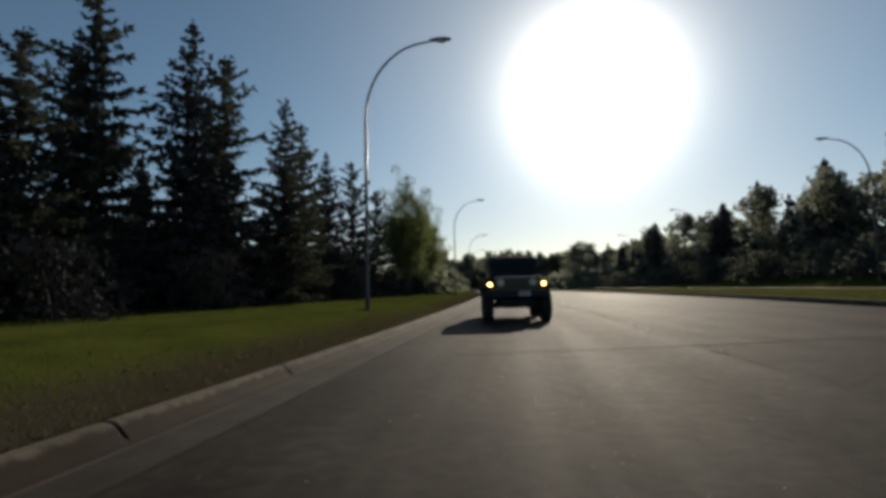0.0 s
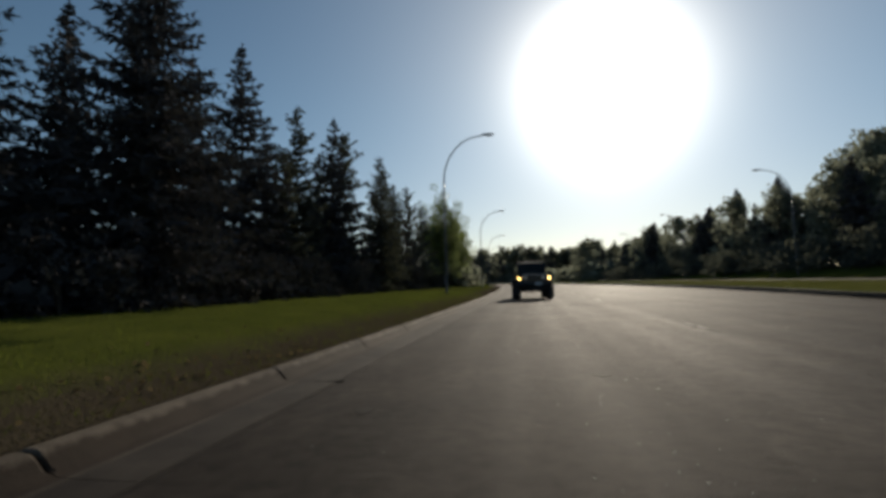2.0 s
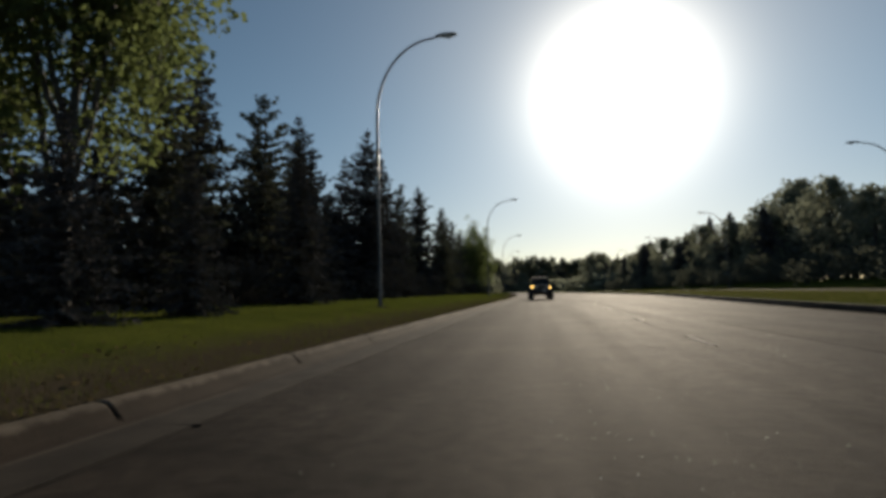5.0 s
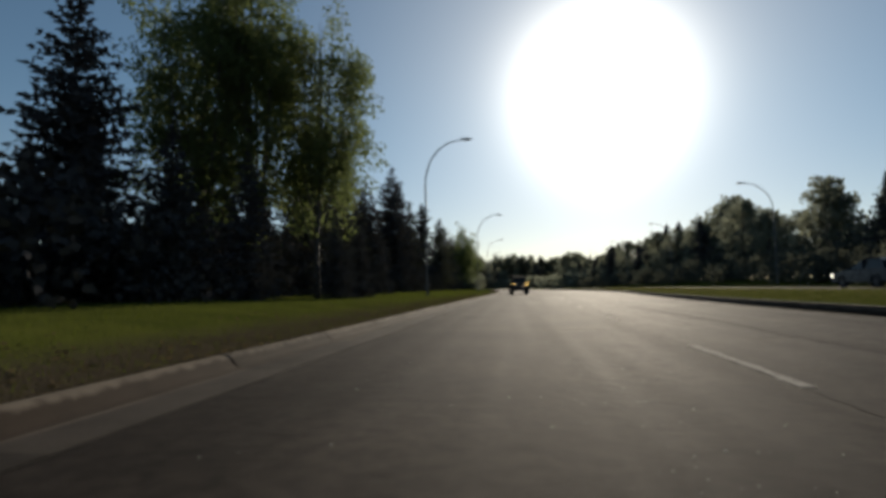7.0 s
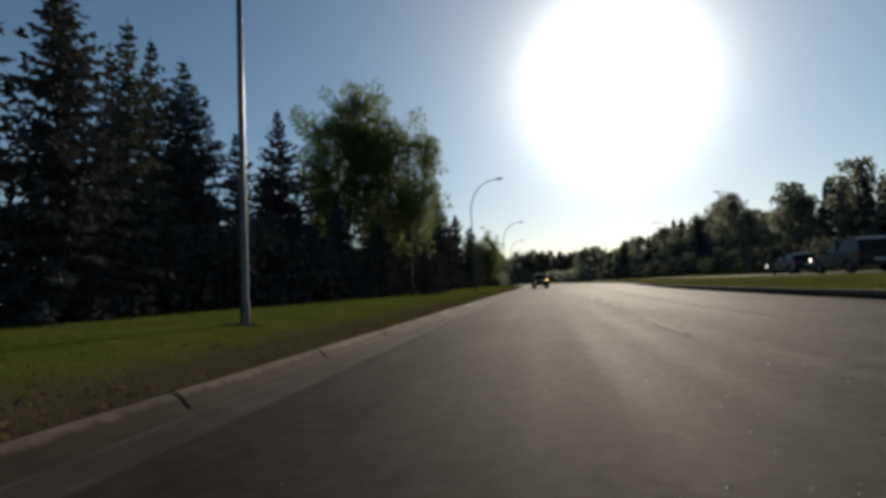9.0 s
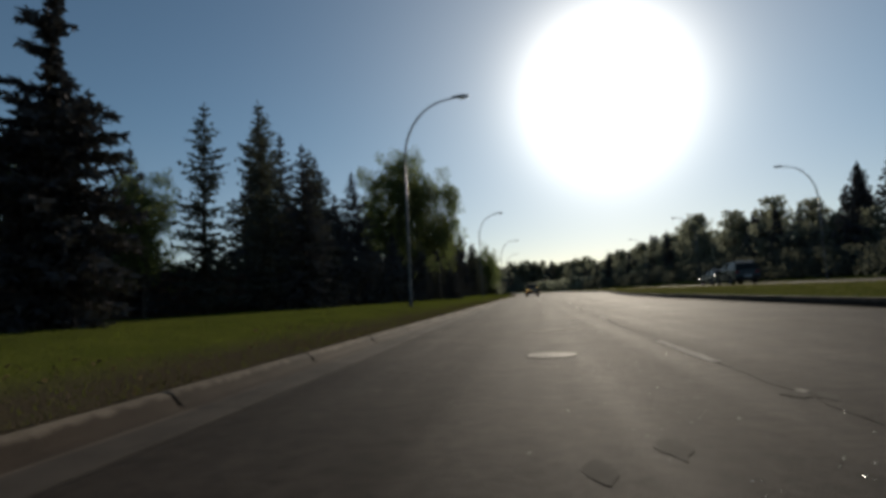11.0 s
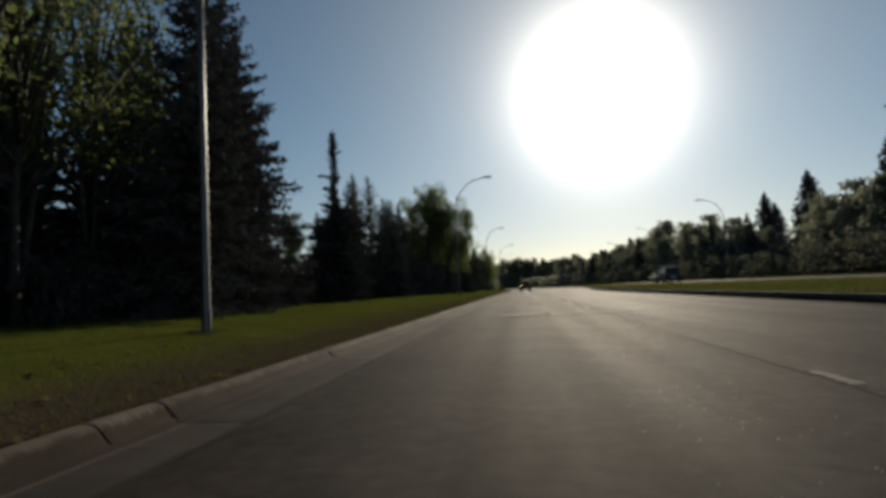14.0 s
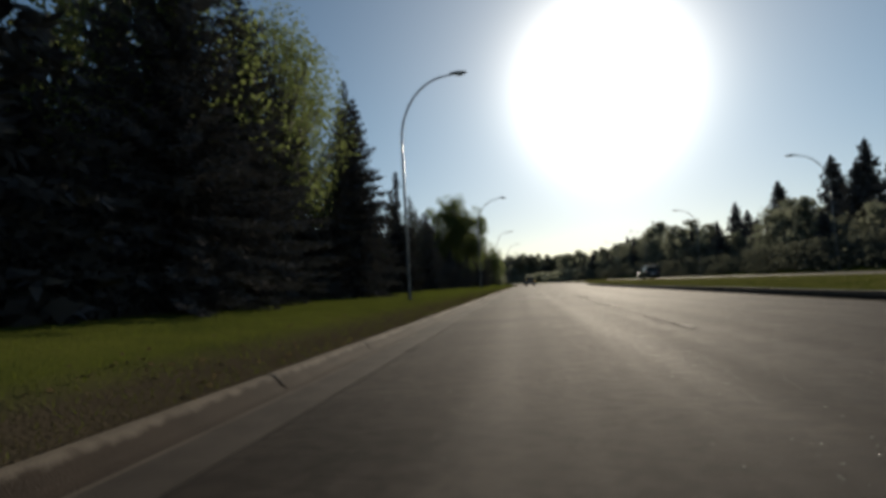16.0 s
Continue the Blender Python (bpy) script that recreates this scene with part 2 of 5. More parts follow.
SOIL = turf()
BARE_SOIL = grained("bare_soil", (0.028, 0.022, 0.016), (0.062, 0.05, 0.034), 1.3, 0.95, 0, 0.9, 40, 0.55, 0, 0.03)
BARE_SOIL.node_tree.nodes["Principled BSDF"].inputs["Specular IOR Level"].default_value = 0.0
GRASS = leafy("grass_blades", (0.046, 0.062, 0.015), (0.112, 0.117, 0.03), (0.16, 0.20, 0.032), 0.8, 0.35)
DRY_GRASS = leafy("dry_grass_blades", (0.052, 0.044, 0.019), (0.125, 0.102, 0.044), (0.10, 0.088, 0.03), 0.8, 0.25)
NEEDLE = leafy("spruce_needles", (0.074, 0.070, 0.077), (0.108, 0.104, 0.104), (0.05, 0.052, 0.046), 0.9, 0.12, 0.0)
PINE = leafy("pine_needles", (0.074, 0.073, 0.068), (0.118, 0.116, 0.100), (0.09, 0.10, 0.065), 0.9, 0.22, 0.0)
LEAF = leafy("birch_leaves", (0.048, 0.062, 0.030), (0.105, 0.112, 0.052), (0.19, 0.235, 0.085), 0.6, 0.52, 0.04)
POPLAR = leafy("poplar_leaves", (0.075, 0.082, 0.068), (0.118, 0.122, 0.10), (0.25, 0.27, 0.20), 0.7, 0.60, 0.03)
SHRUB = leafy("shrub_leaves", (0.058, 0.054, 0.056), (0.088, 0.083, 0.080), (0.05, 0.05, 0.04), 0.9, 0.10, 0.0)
HEDGE = leafy("hedge_leaves", (0.074, 0.077, 0.068), (0.112, 0.115, 0.10), (0.15, 0.16, 0.115), 0.9, 0.36, 0.0)
BARK = grained("dark_bark", (0.035, 0.028, 0.022), (0.10, 0.08, 0.065), 6, 0.95, 0, 0.9, 40)
BIRCH = grained("birch_bark", (0.030, 0.025, 0.022), (0.12, 0.105, 0.092), 4, 0.8, 0, 0.5, 22)
STEEL = grained("galvanised_steel", (0.085, 0.09, 0.095), (0.165, 0.17, 0.175), 5, 0.42, 0.85, 0.15, 60)
LAMP_GREY = grained("lamp_housing", (0.20, 0.20, 0.20), (0.32, 0.32, 0.32), 6, 0.5, 0.4, 0.1)
GLASS_LENS = material("lamp_lens", (0.75, 0.75, 0.72), 0.25)


# ---- plan of the road: edges as smooth functions of the distance y ----
def smooth(xs, ys):
    xs, ys = np.array(xs, float), np.array(ys, float)
    slope = np.gradient(ys, xs)

    def f(x):
        x = np.clip(np.asarray(x, float), xs[0], xs[-1])
        i = np.clip(np.searchsorted(xs, x) - 1, 0, len(xs) - 2)
        h = xs[i + 1] - xs[i]
        u = (x - xs[i]) / h
        return ((2 * u**3 - 3 * u**2 + 1) * ys[i] + (u**3 - 2 * u**2 + u) * h * slope[i]
                + (3 * u**2 - 2 * u**3) * ys[i + 1] + (u**3 - u**2) * h * slope[i + 1])
    return f


Y_KNOTS = (-160, -82, -49, -17, 15, 48, 80, 112, 150, 220, 300, 420)
kerb_x = smooth(Y_KNOTS, (-5.35, -5.17, -5.05, -4.77, -4.35, -4.85, -6.0, -8.1, -11.5, -22, -46, -130))
median_x = smooth((-160, -60, -25, 0, 22, 60, 112, 150, 220, 300, 420), (5.6, 5.7, 6.3, 8.6, 11.0, 11.8, 9.0, 6.0, -4.5, -28, -112))
far_left_x = smooth((-160, -60, -25, 0, 22, 60, 112, 150, 220, 300, 420), (11.2, 11.4, 11.8, 13.6, 15.0, 15.6, 13.0, 10.0, -0.5, -24, -108))
far_right_x = smooth((-160, -60, 0, 60, 112, 150, 220, 300, 420), (18.6, 18.6, 18.9, 19.0, 17.0, 14.0, 3.5, -20, -104))
YS = np.concatenate([np.arange(-160, 160, 2.0), np.arange(160, 421, 10.0)])


def median_z(q, y):
    """Height of the median across its width, q from 0 to 1; flatter where it widens."""
    return np.interp(q, (0, 0.06, 0.5, 0.85, 1.0), (0.23, 0.26, 0.43, 0.49, 0.50)) - np.interp(y, (-30, 12), (0.0, 0.06)) * np.sin(np.pi * np.clip(q, 0, 1))


def ground_z(x, y):
    """Height of the open ground (turf) at a place."""
    k, m, a, b = float(kerb_x(y)), float(median_x(y)), float(far_left_x(y)), float(far_right_x(y))
    if x <= k:
        return float(np.interp(k - x, (0, 0.06, 0.6, 2.1, 6.0, 12.0, 60), (0.125, 0.135, 0.20, 0.42, 0.52, 0.6, 0.7)))
    if x >= b:
        # the far verge climbs to a low bank where the road begins to bend
        bank = np.interp(y, (-4, 12, 72, 112), (0.0, 0.5, 0.5, 0.0)) * np.interp(x - b, (0.1, 1.0, 2.2, 60), (0.0, 0.42, 1.0, 1.0))
        return float(np.interp(x - b, (0, 1.2, 5.0, 12, 60), (0.54, 0.60, 0.84, 1.0, 1.2)) + bank)
    if x > m:
        return float(median_z((x - m) / max(a - m, 0.1), y))
    return 0.0


def link(name, verts, faces, mat, parent=None, smooth_shade=False):
    me = bpy.data.meshes.new(name)
    me.from_pydata([tuple(v) for v in verts], [], [tuple(f) for f in faces])
    me.materials.append(mat)
    if smooth_shade:
        me.shade_smooth()
    ob = new(name, me)
    ob.parent = parent
    return ob


def part(name, bm, mat, parent, label=""):
    me = bpy.data.meshes.new(name)
    bm.to_mesh(me)
    bm.free()
    me.materials.append(mat)
    ob = new(name, me)
    ob.parent = parent
    return tagged(ob, label) if label else ob


def strip(name, columns, ys, mat, parent=None):
    """A sheet along the road: columns are functions of y giving (x, z)."""
    verts = [(*(lambda p: (p[0], y, p[1]))(c(y)),) for y in ys for c in columns]
    w = len(columns)
    faces = [(r * w + c, r * w + c + 1, (r + 1) * w + c + 1, (r + 1) * w + c) for r in range(len(ys) - 1) for c in range(w - 1)]
    return link(name, verts, faces, mat, parent)


# ground: one sheet to the horizon, a little lower than the carriageways laid on it
def gcol(f, off, sink=0.0):
    return lambda y: (float(f(y)) + off, ground_z(float(f(y)) + off, y) - sink)


cols = [lambda y: (-2500, 0.7), lambda y: (-300, 0.7)] + [gcol(kerb_x, -o) for o in (60, 30, 18, 12, 9, 6, 4, 3, 2.1, 1.4, 0.9, 0.5, 0.15)]
cols += [lambda y: (float(kerb_x(y)) - 0.075, 0.157), lambda y: (float(kerb_x(y)) - 0.06, -0.25), lambda y: (float(median_x(y)) - 0.05, -0.25), gcol(median_x, 0.14)]
cols += [(lambda q: lambda y: (lambda x: (x, ground_z(x, y)))(float(median_x(y)) + q * float(far_left_x(y) - median_x(y))))(q) for q in (0.15, 0.35, 0.6, 0.85, 0.99)]
cols += [lambda y: (float(far_left_x(y)) + 0.05, 0.30), lambda y: (float(far_right_x(y)) - 0.05, 0.30), gcol(far_right_x, 0.05)]
cols += [gcol(far_right_x, o) for o in (0.6, 1.5, 3, 5, 8, 12, 20, 40, 60)] + [lambda y: (330, 1.2), lambda y: (2500, 1.2)]
GROUND_YS = np.concatenate([[-2500, -400], YS, [600, 1000, 3000]])
ground = tagged(strip("ground", cols, GROUND_YS, SOIL), "mown green turf on the verges and the median", "ground", kind="structure")

worn = ground.data.attributes.new("worn", 'FLOAT', 'POINT')
worn.data.foreach_set("value", [float(np.interp(float(kerb_x(v.co.y)) - v.co.x, (0.1, 0.5, 0.9, 1.5, 2.4), (0.62, 0.52, 0.38, 0.22, 0.0))) if v.co.x < float(kerb_x(v.co.y)) else 0.0 for v in ground.data.vertices])

# carriageways
road = tagged(strip("road", [lambda y: (float(kerb_x(y)) + 0.13, -0.006), lambda y: (float(kerb_x(y)) + 0.643, -0.006)] + [(lambda q: lambda y: (float(kerb_x(y) + 0.645 + q * (median_x(y) - kerb_x(y) - 1.055)), 0.0))(q) for q in np.linspace(0, 1, 9)], np.concatenate([YS, [600]]), ASPHALT),
              "worn dark grey asphalt carriageway with patches and cracks", "road", kind="structure")
# the paler base colour carries the sheen of the far carriageway
far_road = tagged(strip("far_road", [(lambda q: lambda y: (float(far_left_x(y) + 0.05 + q * (far_right_x(y) - far_left_x(y) - 0.1)), 0.50))(q) for q in (0, 0.5, 1)], YS, ASPHALT_PALE),
                  "grey asphalt carriageway beyond the grass median", "road", kind="structure")


# ---- kerbs ----
def kerb_piece_mesh(name, length, profile, mat, gap=0.018):
    bm = bmesh.new()
    # the ends of the upstand are worn round; the gutter runs on unbroken
    rings = []
    for e, inset, drop in ((-1, 0.0, 0.012), (-1, 0.022, 0.0), (1, 0.022, 0.0), (1, 0.0, 0.012)):
        rings.append([bm.verts.new((px, e * (length / 2 - ((gap / 2 if abs(px) < 0.165 else 0.0003) + (inset if abs(px) < 0.165 else 0.01 * (inset > 0)))), pz - (drop if pz > 0.05 else 0.0))) for px, pz in profile])
    n = len(profile)
    for r0, r1 in zip(rings, rings[1:]):
        for i in range(n):
            j = (i + 1) % n
            bm.faces.new((r0[i], r0[j], r1[j], r1[i]))
    bm.faces.new(rings[0][::-1])
    bm.faces.new(rings[-1])
    bmesh.ops.recalc_face_normals(bm, faces=bm.faces)
    for f in bm.faces:
        c = f.calc_center_median()
        if 0.0135 < c.z < 0.0155 and len(f.verts) == 4:
            f.material_index = 2
        elif c.z < 0.0135 and len(f.verts) == 4:
            f.material_index = 1
    me = bpy.data.meshes.new(name)
    bm.to_mesh(me)
    bm.free()
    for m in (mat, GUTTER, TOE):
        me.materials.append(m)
    return me


KERB_PROFILE = ((-0.16, -0.2), (-0.16, 0.128), (-0.05, 0.150), (-0.012, 0.1505), (0.016, 0.146), (0.040, 0.135), (0.060, 0.117), (0.084, 0.088), (0.112, 0.056), (0.142, 0.033), (0.178, 0.020), (0.225, 0.016), (0.265, 0.013), (0.655, 0.008), (0.660, -0.02), (0.660, -0.2))


MEDIAN_PROFILE = ((-0.16, -0.2), (-0.16, 0.235), (-0.02, 0.25), (0.02, 0.235), (0.035, 0.10), (0.06, 0.012), (0.42, 0.008), (0.425, -0.02), (0.425, -0.2))


def kerb_run(name, label, edge, flip, joints, step, profile=KERB_PROFILE):
    root = tagged(new(name), label, "kerb", kind="structure")
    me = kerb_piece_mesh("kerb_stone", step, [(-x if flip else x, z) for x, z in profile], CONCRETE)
    for y0, y1 in zip(joints, joints[1:]):
        y, size = (y0 + y1) / 2, y1 - y0
        ang = math.degrees(math.atan2(float(edge(y1) - edge(y0)), size))
        ob = new("kerb_stone", me)
        ob.parent = root
        ob.matrix_basis = pose(float(edge(y)), y, random.uniform(-0.002, 0.002), 0, random.uniform(-0.15, 0.15), -ang + random.uniform(-0.12, 0.12)) @ Matrix.Diagonal((1, size / step, 1, 1))
    return root


VERGE_JOINTS = sorted([float(y) for y in np.arange(-129.06, 131, 2.68) if not -86 < y < -71] + [-72.7, -74.7, -76.8, -79.4, -82.4, -85.6])
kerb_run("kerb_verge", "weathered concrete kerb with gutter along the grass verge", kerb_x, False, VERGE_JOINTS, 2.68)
kerb_run("kerb_median", "tall dirty concrete kerb, its face darkened for shade, along the grass median", median_x, True, [float(y) for y in range(-113, 134, 6)], 6.0, MEDIAN_PROFILE)


# ---- road markings, cracks and patches ----
def lane_x(y):
    return float(np.interp(y, (-110, -84, -64, -48, -40, -24, -10, 0, 60, 112, 160), (-0.25, -0.28, -0.45, -0.20, 0.1, 0.4, 0.95, 1.2, 1.6, -1.3, -5.3)))


def flat_patch(name, outline, z, mat, label, category, kind="", parent=None):
    bm = bmesh.new()
    top = [bm.verts.new((x, y, z)) for x, y in outline]
    bot = [bm.verts.new((x, y, -0.02)) for x, y in outline]
    bm.faces.new(top)
    for i in range(len(top)):
        bm.faces.new((top[i - 1], top[i], bot[i], bot[i - 1]))
    bmesh.ops.recalc_face_normals(bm, faces=bm.faces)
    return part(name, bm, mat, parent, label)


marking = tagged(new("lane_marking"), "worn white dashed lane line on asphalt", "road marking", kind="structure")
dashes = [(-9.2, 2.2), (-17.1, 1.7), (-23.6, 1.4), (-31.4, 1.3), (-38.4, 2.9), (-46.4, 3.1), (-56.2, 1.4), (-63.3, 2.3), (-69.6, 0.75), (-76.7, 0.2), (-77.02, 0.22), (-77.35, 0.25), (-77.7, 0.18), (-77.98, 0.24), (-84.2, 0.6), (-91.5, 0.7), (-97.4, 0.8), (-104.4, 2.2)]
dashes += [(-2.2 + 7.2 * k, random.uniform(1.2, 2.6)) for k in range(10) if k != 1]
for y1, length in dashes:
    pts_l, pts_r = [], []
    for i in range(9):
        y = y1 - length * i / 8
        pts_l.append((lane_x(y) - 0.05 + random.uniform(-0.02, 0.016), y))
        pts_r.append((lane_x(y) + 0.05 + random.uniform(-0.016, 0.02), y))
    flat_patch("dash", pts_l + pts_r[::-1], 0.005, PAINT, "", "", parent=marking)


# ---- lamps ----
def tube(bm, pts, radii, sides=10):
    """A tapered tube along a line of points, closed at both ends."""
    rings = []
    for i, p in enumerate(pts):
        p = Vector(p)
        d = (Vector(pts[min(i + 1, len(pts) - 1)]) - Vector(pts[max(i - 1, 0)])).normalized()
        u = d.cross(Vector((0.3, 1, 0.1))).normalized()
        v = d.cross(u)
        rings.append([bm.verts.new(p + radii[i] * (math.cos(2 * math.pi * k / sides) * u + math.sin(2 * math.pi * k / sides) * v)) for k in range(sides)])
    for a, b in zip(rings, rings[1:]):
        for k in range(sides):
            bm.faces.new((a[k], a[(k + 1) % sides], b[(k + 1) % sides], b[k])).smooth = True
    bm.faces.new(rings[0][::-1])
    bm.faces.new(rings[-1])


def box(bm, cx, cy, cz, sx, sy, sz, bevel=0.0):
    r = bmesh.ops.create_cube(bm, size=1, matrix=Matrix.Translation((cx, cy, cz)) @ Matrix.Diagonal((sx, sy, sz, 1)))
    if bevel:
        es = {e for v in r["verts"] for e in v.link_edges}
        bmesh.ops.bevel(bm, geom=list(es), offset=bevel, segments=2, affect='EDGES')


def street_lamp():
    root = new("street_lamp")
    tagged(root, "galvanised steel davit street lamp standing on the grass verge", "street lamp", "street lamps along the verge")
    bm = bmesh.new()
    tube(bm, [(0, 0, z) for z in (-0.1, 0.0, 0.35, 0.4, 2.0, 4.0, 6.3)], [0.078, 0.078, 0.076, 0.066, 0.061, 0.054, 0.047], 14)
    part("pole", bm, STEEL, root)
    bm = bmesh.new()
    pts, rad = [(0, 0, 6.2)], [0.049]
    for k in range(0, 11):
        a = math.radians(88) * k / 10
        pts.append((2.1 * (1 - math.cos(a)), 0, 6.3 + 2.48 * math.sin(a)))
        rad.append(0.045 - 0.012 * k / 10)
    pts.append((2.3, 0, 8.83))
    rad.append(0.034)
    tube(bm, pts, rad, 12)
    part("davit_arm", bm, STEEL, root)
    bm = bmesh.new()
    rows = ((2.16, 0.05, 0.05), (2.3, 0.085, 0.075), (2.5, 0.13, 0.09), (2.7, 0.13, 0.08), (2.86, 0.09, 0.05), (2.9, 0.04, 0.02))
    rings = []
    for x, w, h in rows:
        rings.append([bm.verts.new((x, w * math.cos(a), 8.84 + (h if math.sin(a) > 0 else h * 0.55) * math.sin(a))) for a in [2 * math.pi * k / 12 for k in range(12)]])
    for a, b in zip(rings, rings[1:]):
        for k in range(12):
            bm.faces.new((a[k], a[(k + 1) % 12], b[(k + 1) % 12], b[k])).smooth = True
    bm.faces.new(rings[0][::-1])
    bm.faces.new(rings[-1])
    head = part("lamp_head", bm, LAMP_GREY, root, "grey cobra-head lamp housing")
    bm = bmesh.new()
    bmesh.ops.create_uvsphere(bm, u_segments=10, v_segments=6, radius=1, matrix=Matrix.Translation((2.6, 0, 8.79)) @ Matrix.Diagonal((0.16, 0.1, 0.05, 1)))
    part("lens", bm, GLASS_LENS, head)
    return root


lamp = street_lamp()
spots = [(float(kerb_x(y)) - 2.06 + (0.12 if y > 0 else 0), y, 0, 0.97 if y in (-17.05, -81.75) else 1.0) for y in (15.55, -17.05, -49.5, -81.75, 48.0, 80.5, 113.0, 146.0, -114.5)]
spots += [(20.1, y, 180, 1.0) for y in (33.5, 3.0, -27.2, -58.3, 64.0, 95.0, -89.0)]
for i, (x, y, turn, s) in enumerate(spots):
    m = pose(x, y, ground_z(x, y) - 0.01, random.uniform(-0.4, 0.4), random.uniform(-0.4, 0.4), turn + random.uniform(-3, 3)) @ Matrix.Diagonal((s ** 3, s, s, 1))
    if i == 0:
        lamp.matrix_basis = m
    else:
        ob = copy_thing(lamp, m)
        if turn:
            tagged(ob, "galvanised steel davit street lamp beyond the far carriageway", group="street lamps beyond the median")


for x, y, turn, s in spots[:9]:
    ring = []
    for k in range(16):
        a, rr = 2 * math.pi * k / 16, random.uniform(0.14, 0.36)
        px, py = x + rr * math.cos(a), y + 1.6 * rr * math.sin(a)
        ring.append((px, py, ground_z(px, py) + 0.006))
    ring.append((x, y, ground_z(x, y) + 0.012))
    link("bare_soil", ring, [(k, (k + 1) % 16, 16) for k in range(16)], BARE_SOIL, ground)


# ---- trees ----
def tri_mesh(name, tris, mat):
    """tris: array n x 3 x 3."""
    tris = np.asarray(tris, np.float32).reshape(-1, 3, 3)
    n = len(tris)
    me = bpy.data.meshes.new(name)
    me.vertices.add(n * 3)
    me.vertices.foreach_set("co", tris.ravel())
    me.loops.add(n * 3)
    me.loops.foreach_set("vertex_index", np.arange(n * 3, dtype=np.int32))
    me.polygons.add(n)
    me.polygons.foreach_set("loop_start", np.arange(0, n * 3, 3, dtype=np.int32))
    me.update(calc_edges=True)
    me.materials.append(mat)
    return me


def blades(rng, base, along, length, width):
    """Pointed slivers from base points along given directions."""
    n = len(base)
    along = along / np.maximum(np.linalg.norm(along, axis=1, keepdims=True), 1e-6)
    side = np.cross(along, rng.normal(size=(n, 3)))
    side /= np.maximum(np.linalg.norm(side, axis=1, keepdims=True), 1e-6)
    mid = base + along * (length * 0.35)[:, None]
    a, b = mid + side * (width / 2)[:, None], mid - side * (width / 2)[:, None]
    tip = base + along * length[:, None]
    return np.concatenate([np.stack([base, a, b], 1), np.stack([a, tip, b], 1)])


def conifer_data(seed, h, r, z0=0.5, whorl=0.30, per=9, droop=0.35, ragged=0.25, dense=1.0, bare=0.0, bulge=0.85, far=1.0, thin=1.0, fine=1.0, dying=0.0):
    rng = np.random.default_rng(seed)
    base, along, length, width = [], [], [], []
    sticks = []
    z = z0
    while z < h - 0.15:
        q = (z - z0) / (h - z0)
        reach = r * (1 - q) ** bulge
        if q < 0.12:
            reach *= 0.72 + q * 2.3
        n = max(4, int(per * (0.55 + 0.45 * (1 - q))))
        a0 = rng.uniform(0, 6.28)
        for k in range(n):
            if rng.random() < bare:
                continue
            az = a0 + 6.283 * (k + rng.uniform(-0.35, 0.35)) / n
            L = max(0.10, reach * rng.uniform(1 - ragged * 1.6, 1 + ragged * 0.7))
            if q > 0.5 and dying:
                # the top has lost most of its boughs; a few long ones are left
                if rng.random() < dying:
                    L = rng.uniform(0.12, 0.26)
                else:
                    L *= rng.uniform(0.6, 1.25)
            out = np.array((math.cos(az), math.sin(az), 0))
            sag = droop * rng.uniform(0.6, 1.4) * (1 - 0.7 * q)
            up = 0.10 + 0.55 * q
            steps = max(3, int(L / 0.16 * dense / fine))
            s = (np.arange(steps) + rng.uniform(0, 1, steps)) / steps
            zz = z + L * (up * s - sag * s**1.4 + 0.22 * sag * s**4)
            p = np.outer(s * L, out) + np.stack([0 * s, 0 * s, zz], 1)
            side = np.array((-out[1], out[0], 0))
            for sg, fwd, dn, ln in ((1, 0.75, -0.12, 1.0), (-1, 0.75, -0.12, 1.0), (0.35, 0.5, -0.75, 0.8), (-0.3, 0.9, 0.18, 0.8)):
                d = out * fwd + side * sg + np.array((0, 0, dn))
                d = d + rng.normal(0, 0.28, (steps, 3))
                base.append(p)
                along.append(d)
                length.append((0.08 + 0.09 * np.minimum(1, L / 0.6) + 0.36 * np.minimum(1, L / 1.6) * (1.05 - s * 0.6)) * ln * rng.uniform(0.7, 1.25, steps))
                width.append(np.full(steps, 0.075) + 0.05 * rng.random(steps))
            sticks.append(((0, 0, z), tuple(p[int(steps * 0.6)]), 0.012 + 0.012 * L))
        z += whorl * rng.uniform(0.7, 1.3) * (0.65 + 0.35 * (1 - q))
    # leader
    n = 26
    lz = np.linspace(h - 0.9, h, n)
    base.append(np.stack([0 * lz, 0 * lz, lz], 1))
    d = rng.normal(0, 0.5, (n, 3))
    d[:, 2] = 0.9
    along.append(d)
    length.append(rng.uniform(0.08, 0.15, n))
    width.append(np.full(n, 0.05))
    return blades(rng, np.concatenate(base), np.concatenate(along), np.concatenate(length) * far ** 0.5 * fine, np.concatenate(width) * far * thin), sticks


def trunk_mesh(name, h, r0, mat, sticks=(), lean=0.0, forks=()):
    bm = bmesh.new()
    tube(bm, [(lean * (z / h) ** 2, 0.05 * math.sin(z), z) for z in np.linspace(-0.25, h, 9)], [max(0.012, r0 * (1.25 if i == 0 else 1) * (1 - i / 8.6)) for i in range(9)], 8)
    for a, b, r in sticks:
        tube(bm, [a, tuple((np.array(a) + np.array(b)) / 2 + (0, 0, 0.03)), b], [r, r * 0.7, r * 0.3], 4)
    for pts, rad in forks:
        tube(bm, pts, rad, 6)
    me = bpy.data.meshes.new(name)
    bm.to_mesh(me)
    bm.free()
    me.materials.append(mat)
    return me


def make_tree(name, crown, trunk):
    root = new(name)
    a = new("trunk", trunk)
    b = new("crown", crown)
    a.parent = b.parent = root
    return root


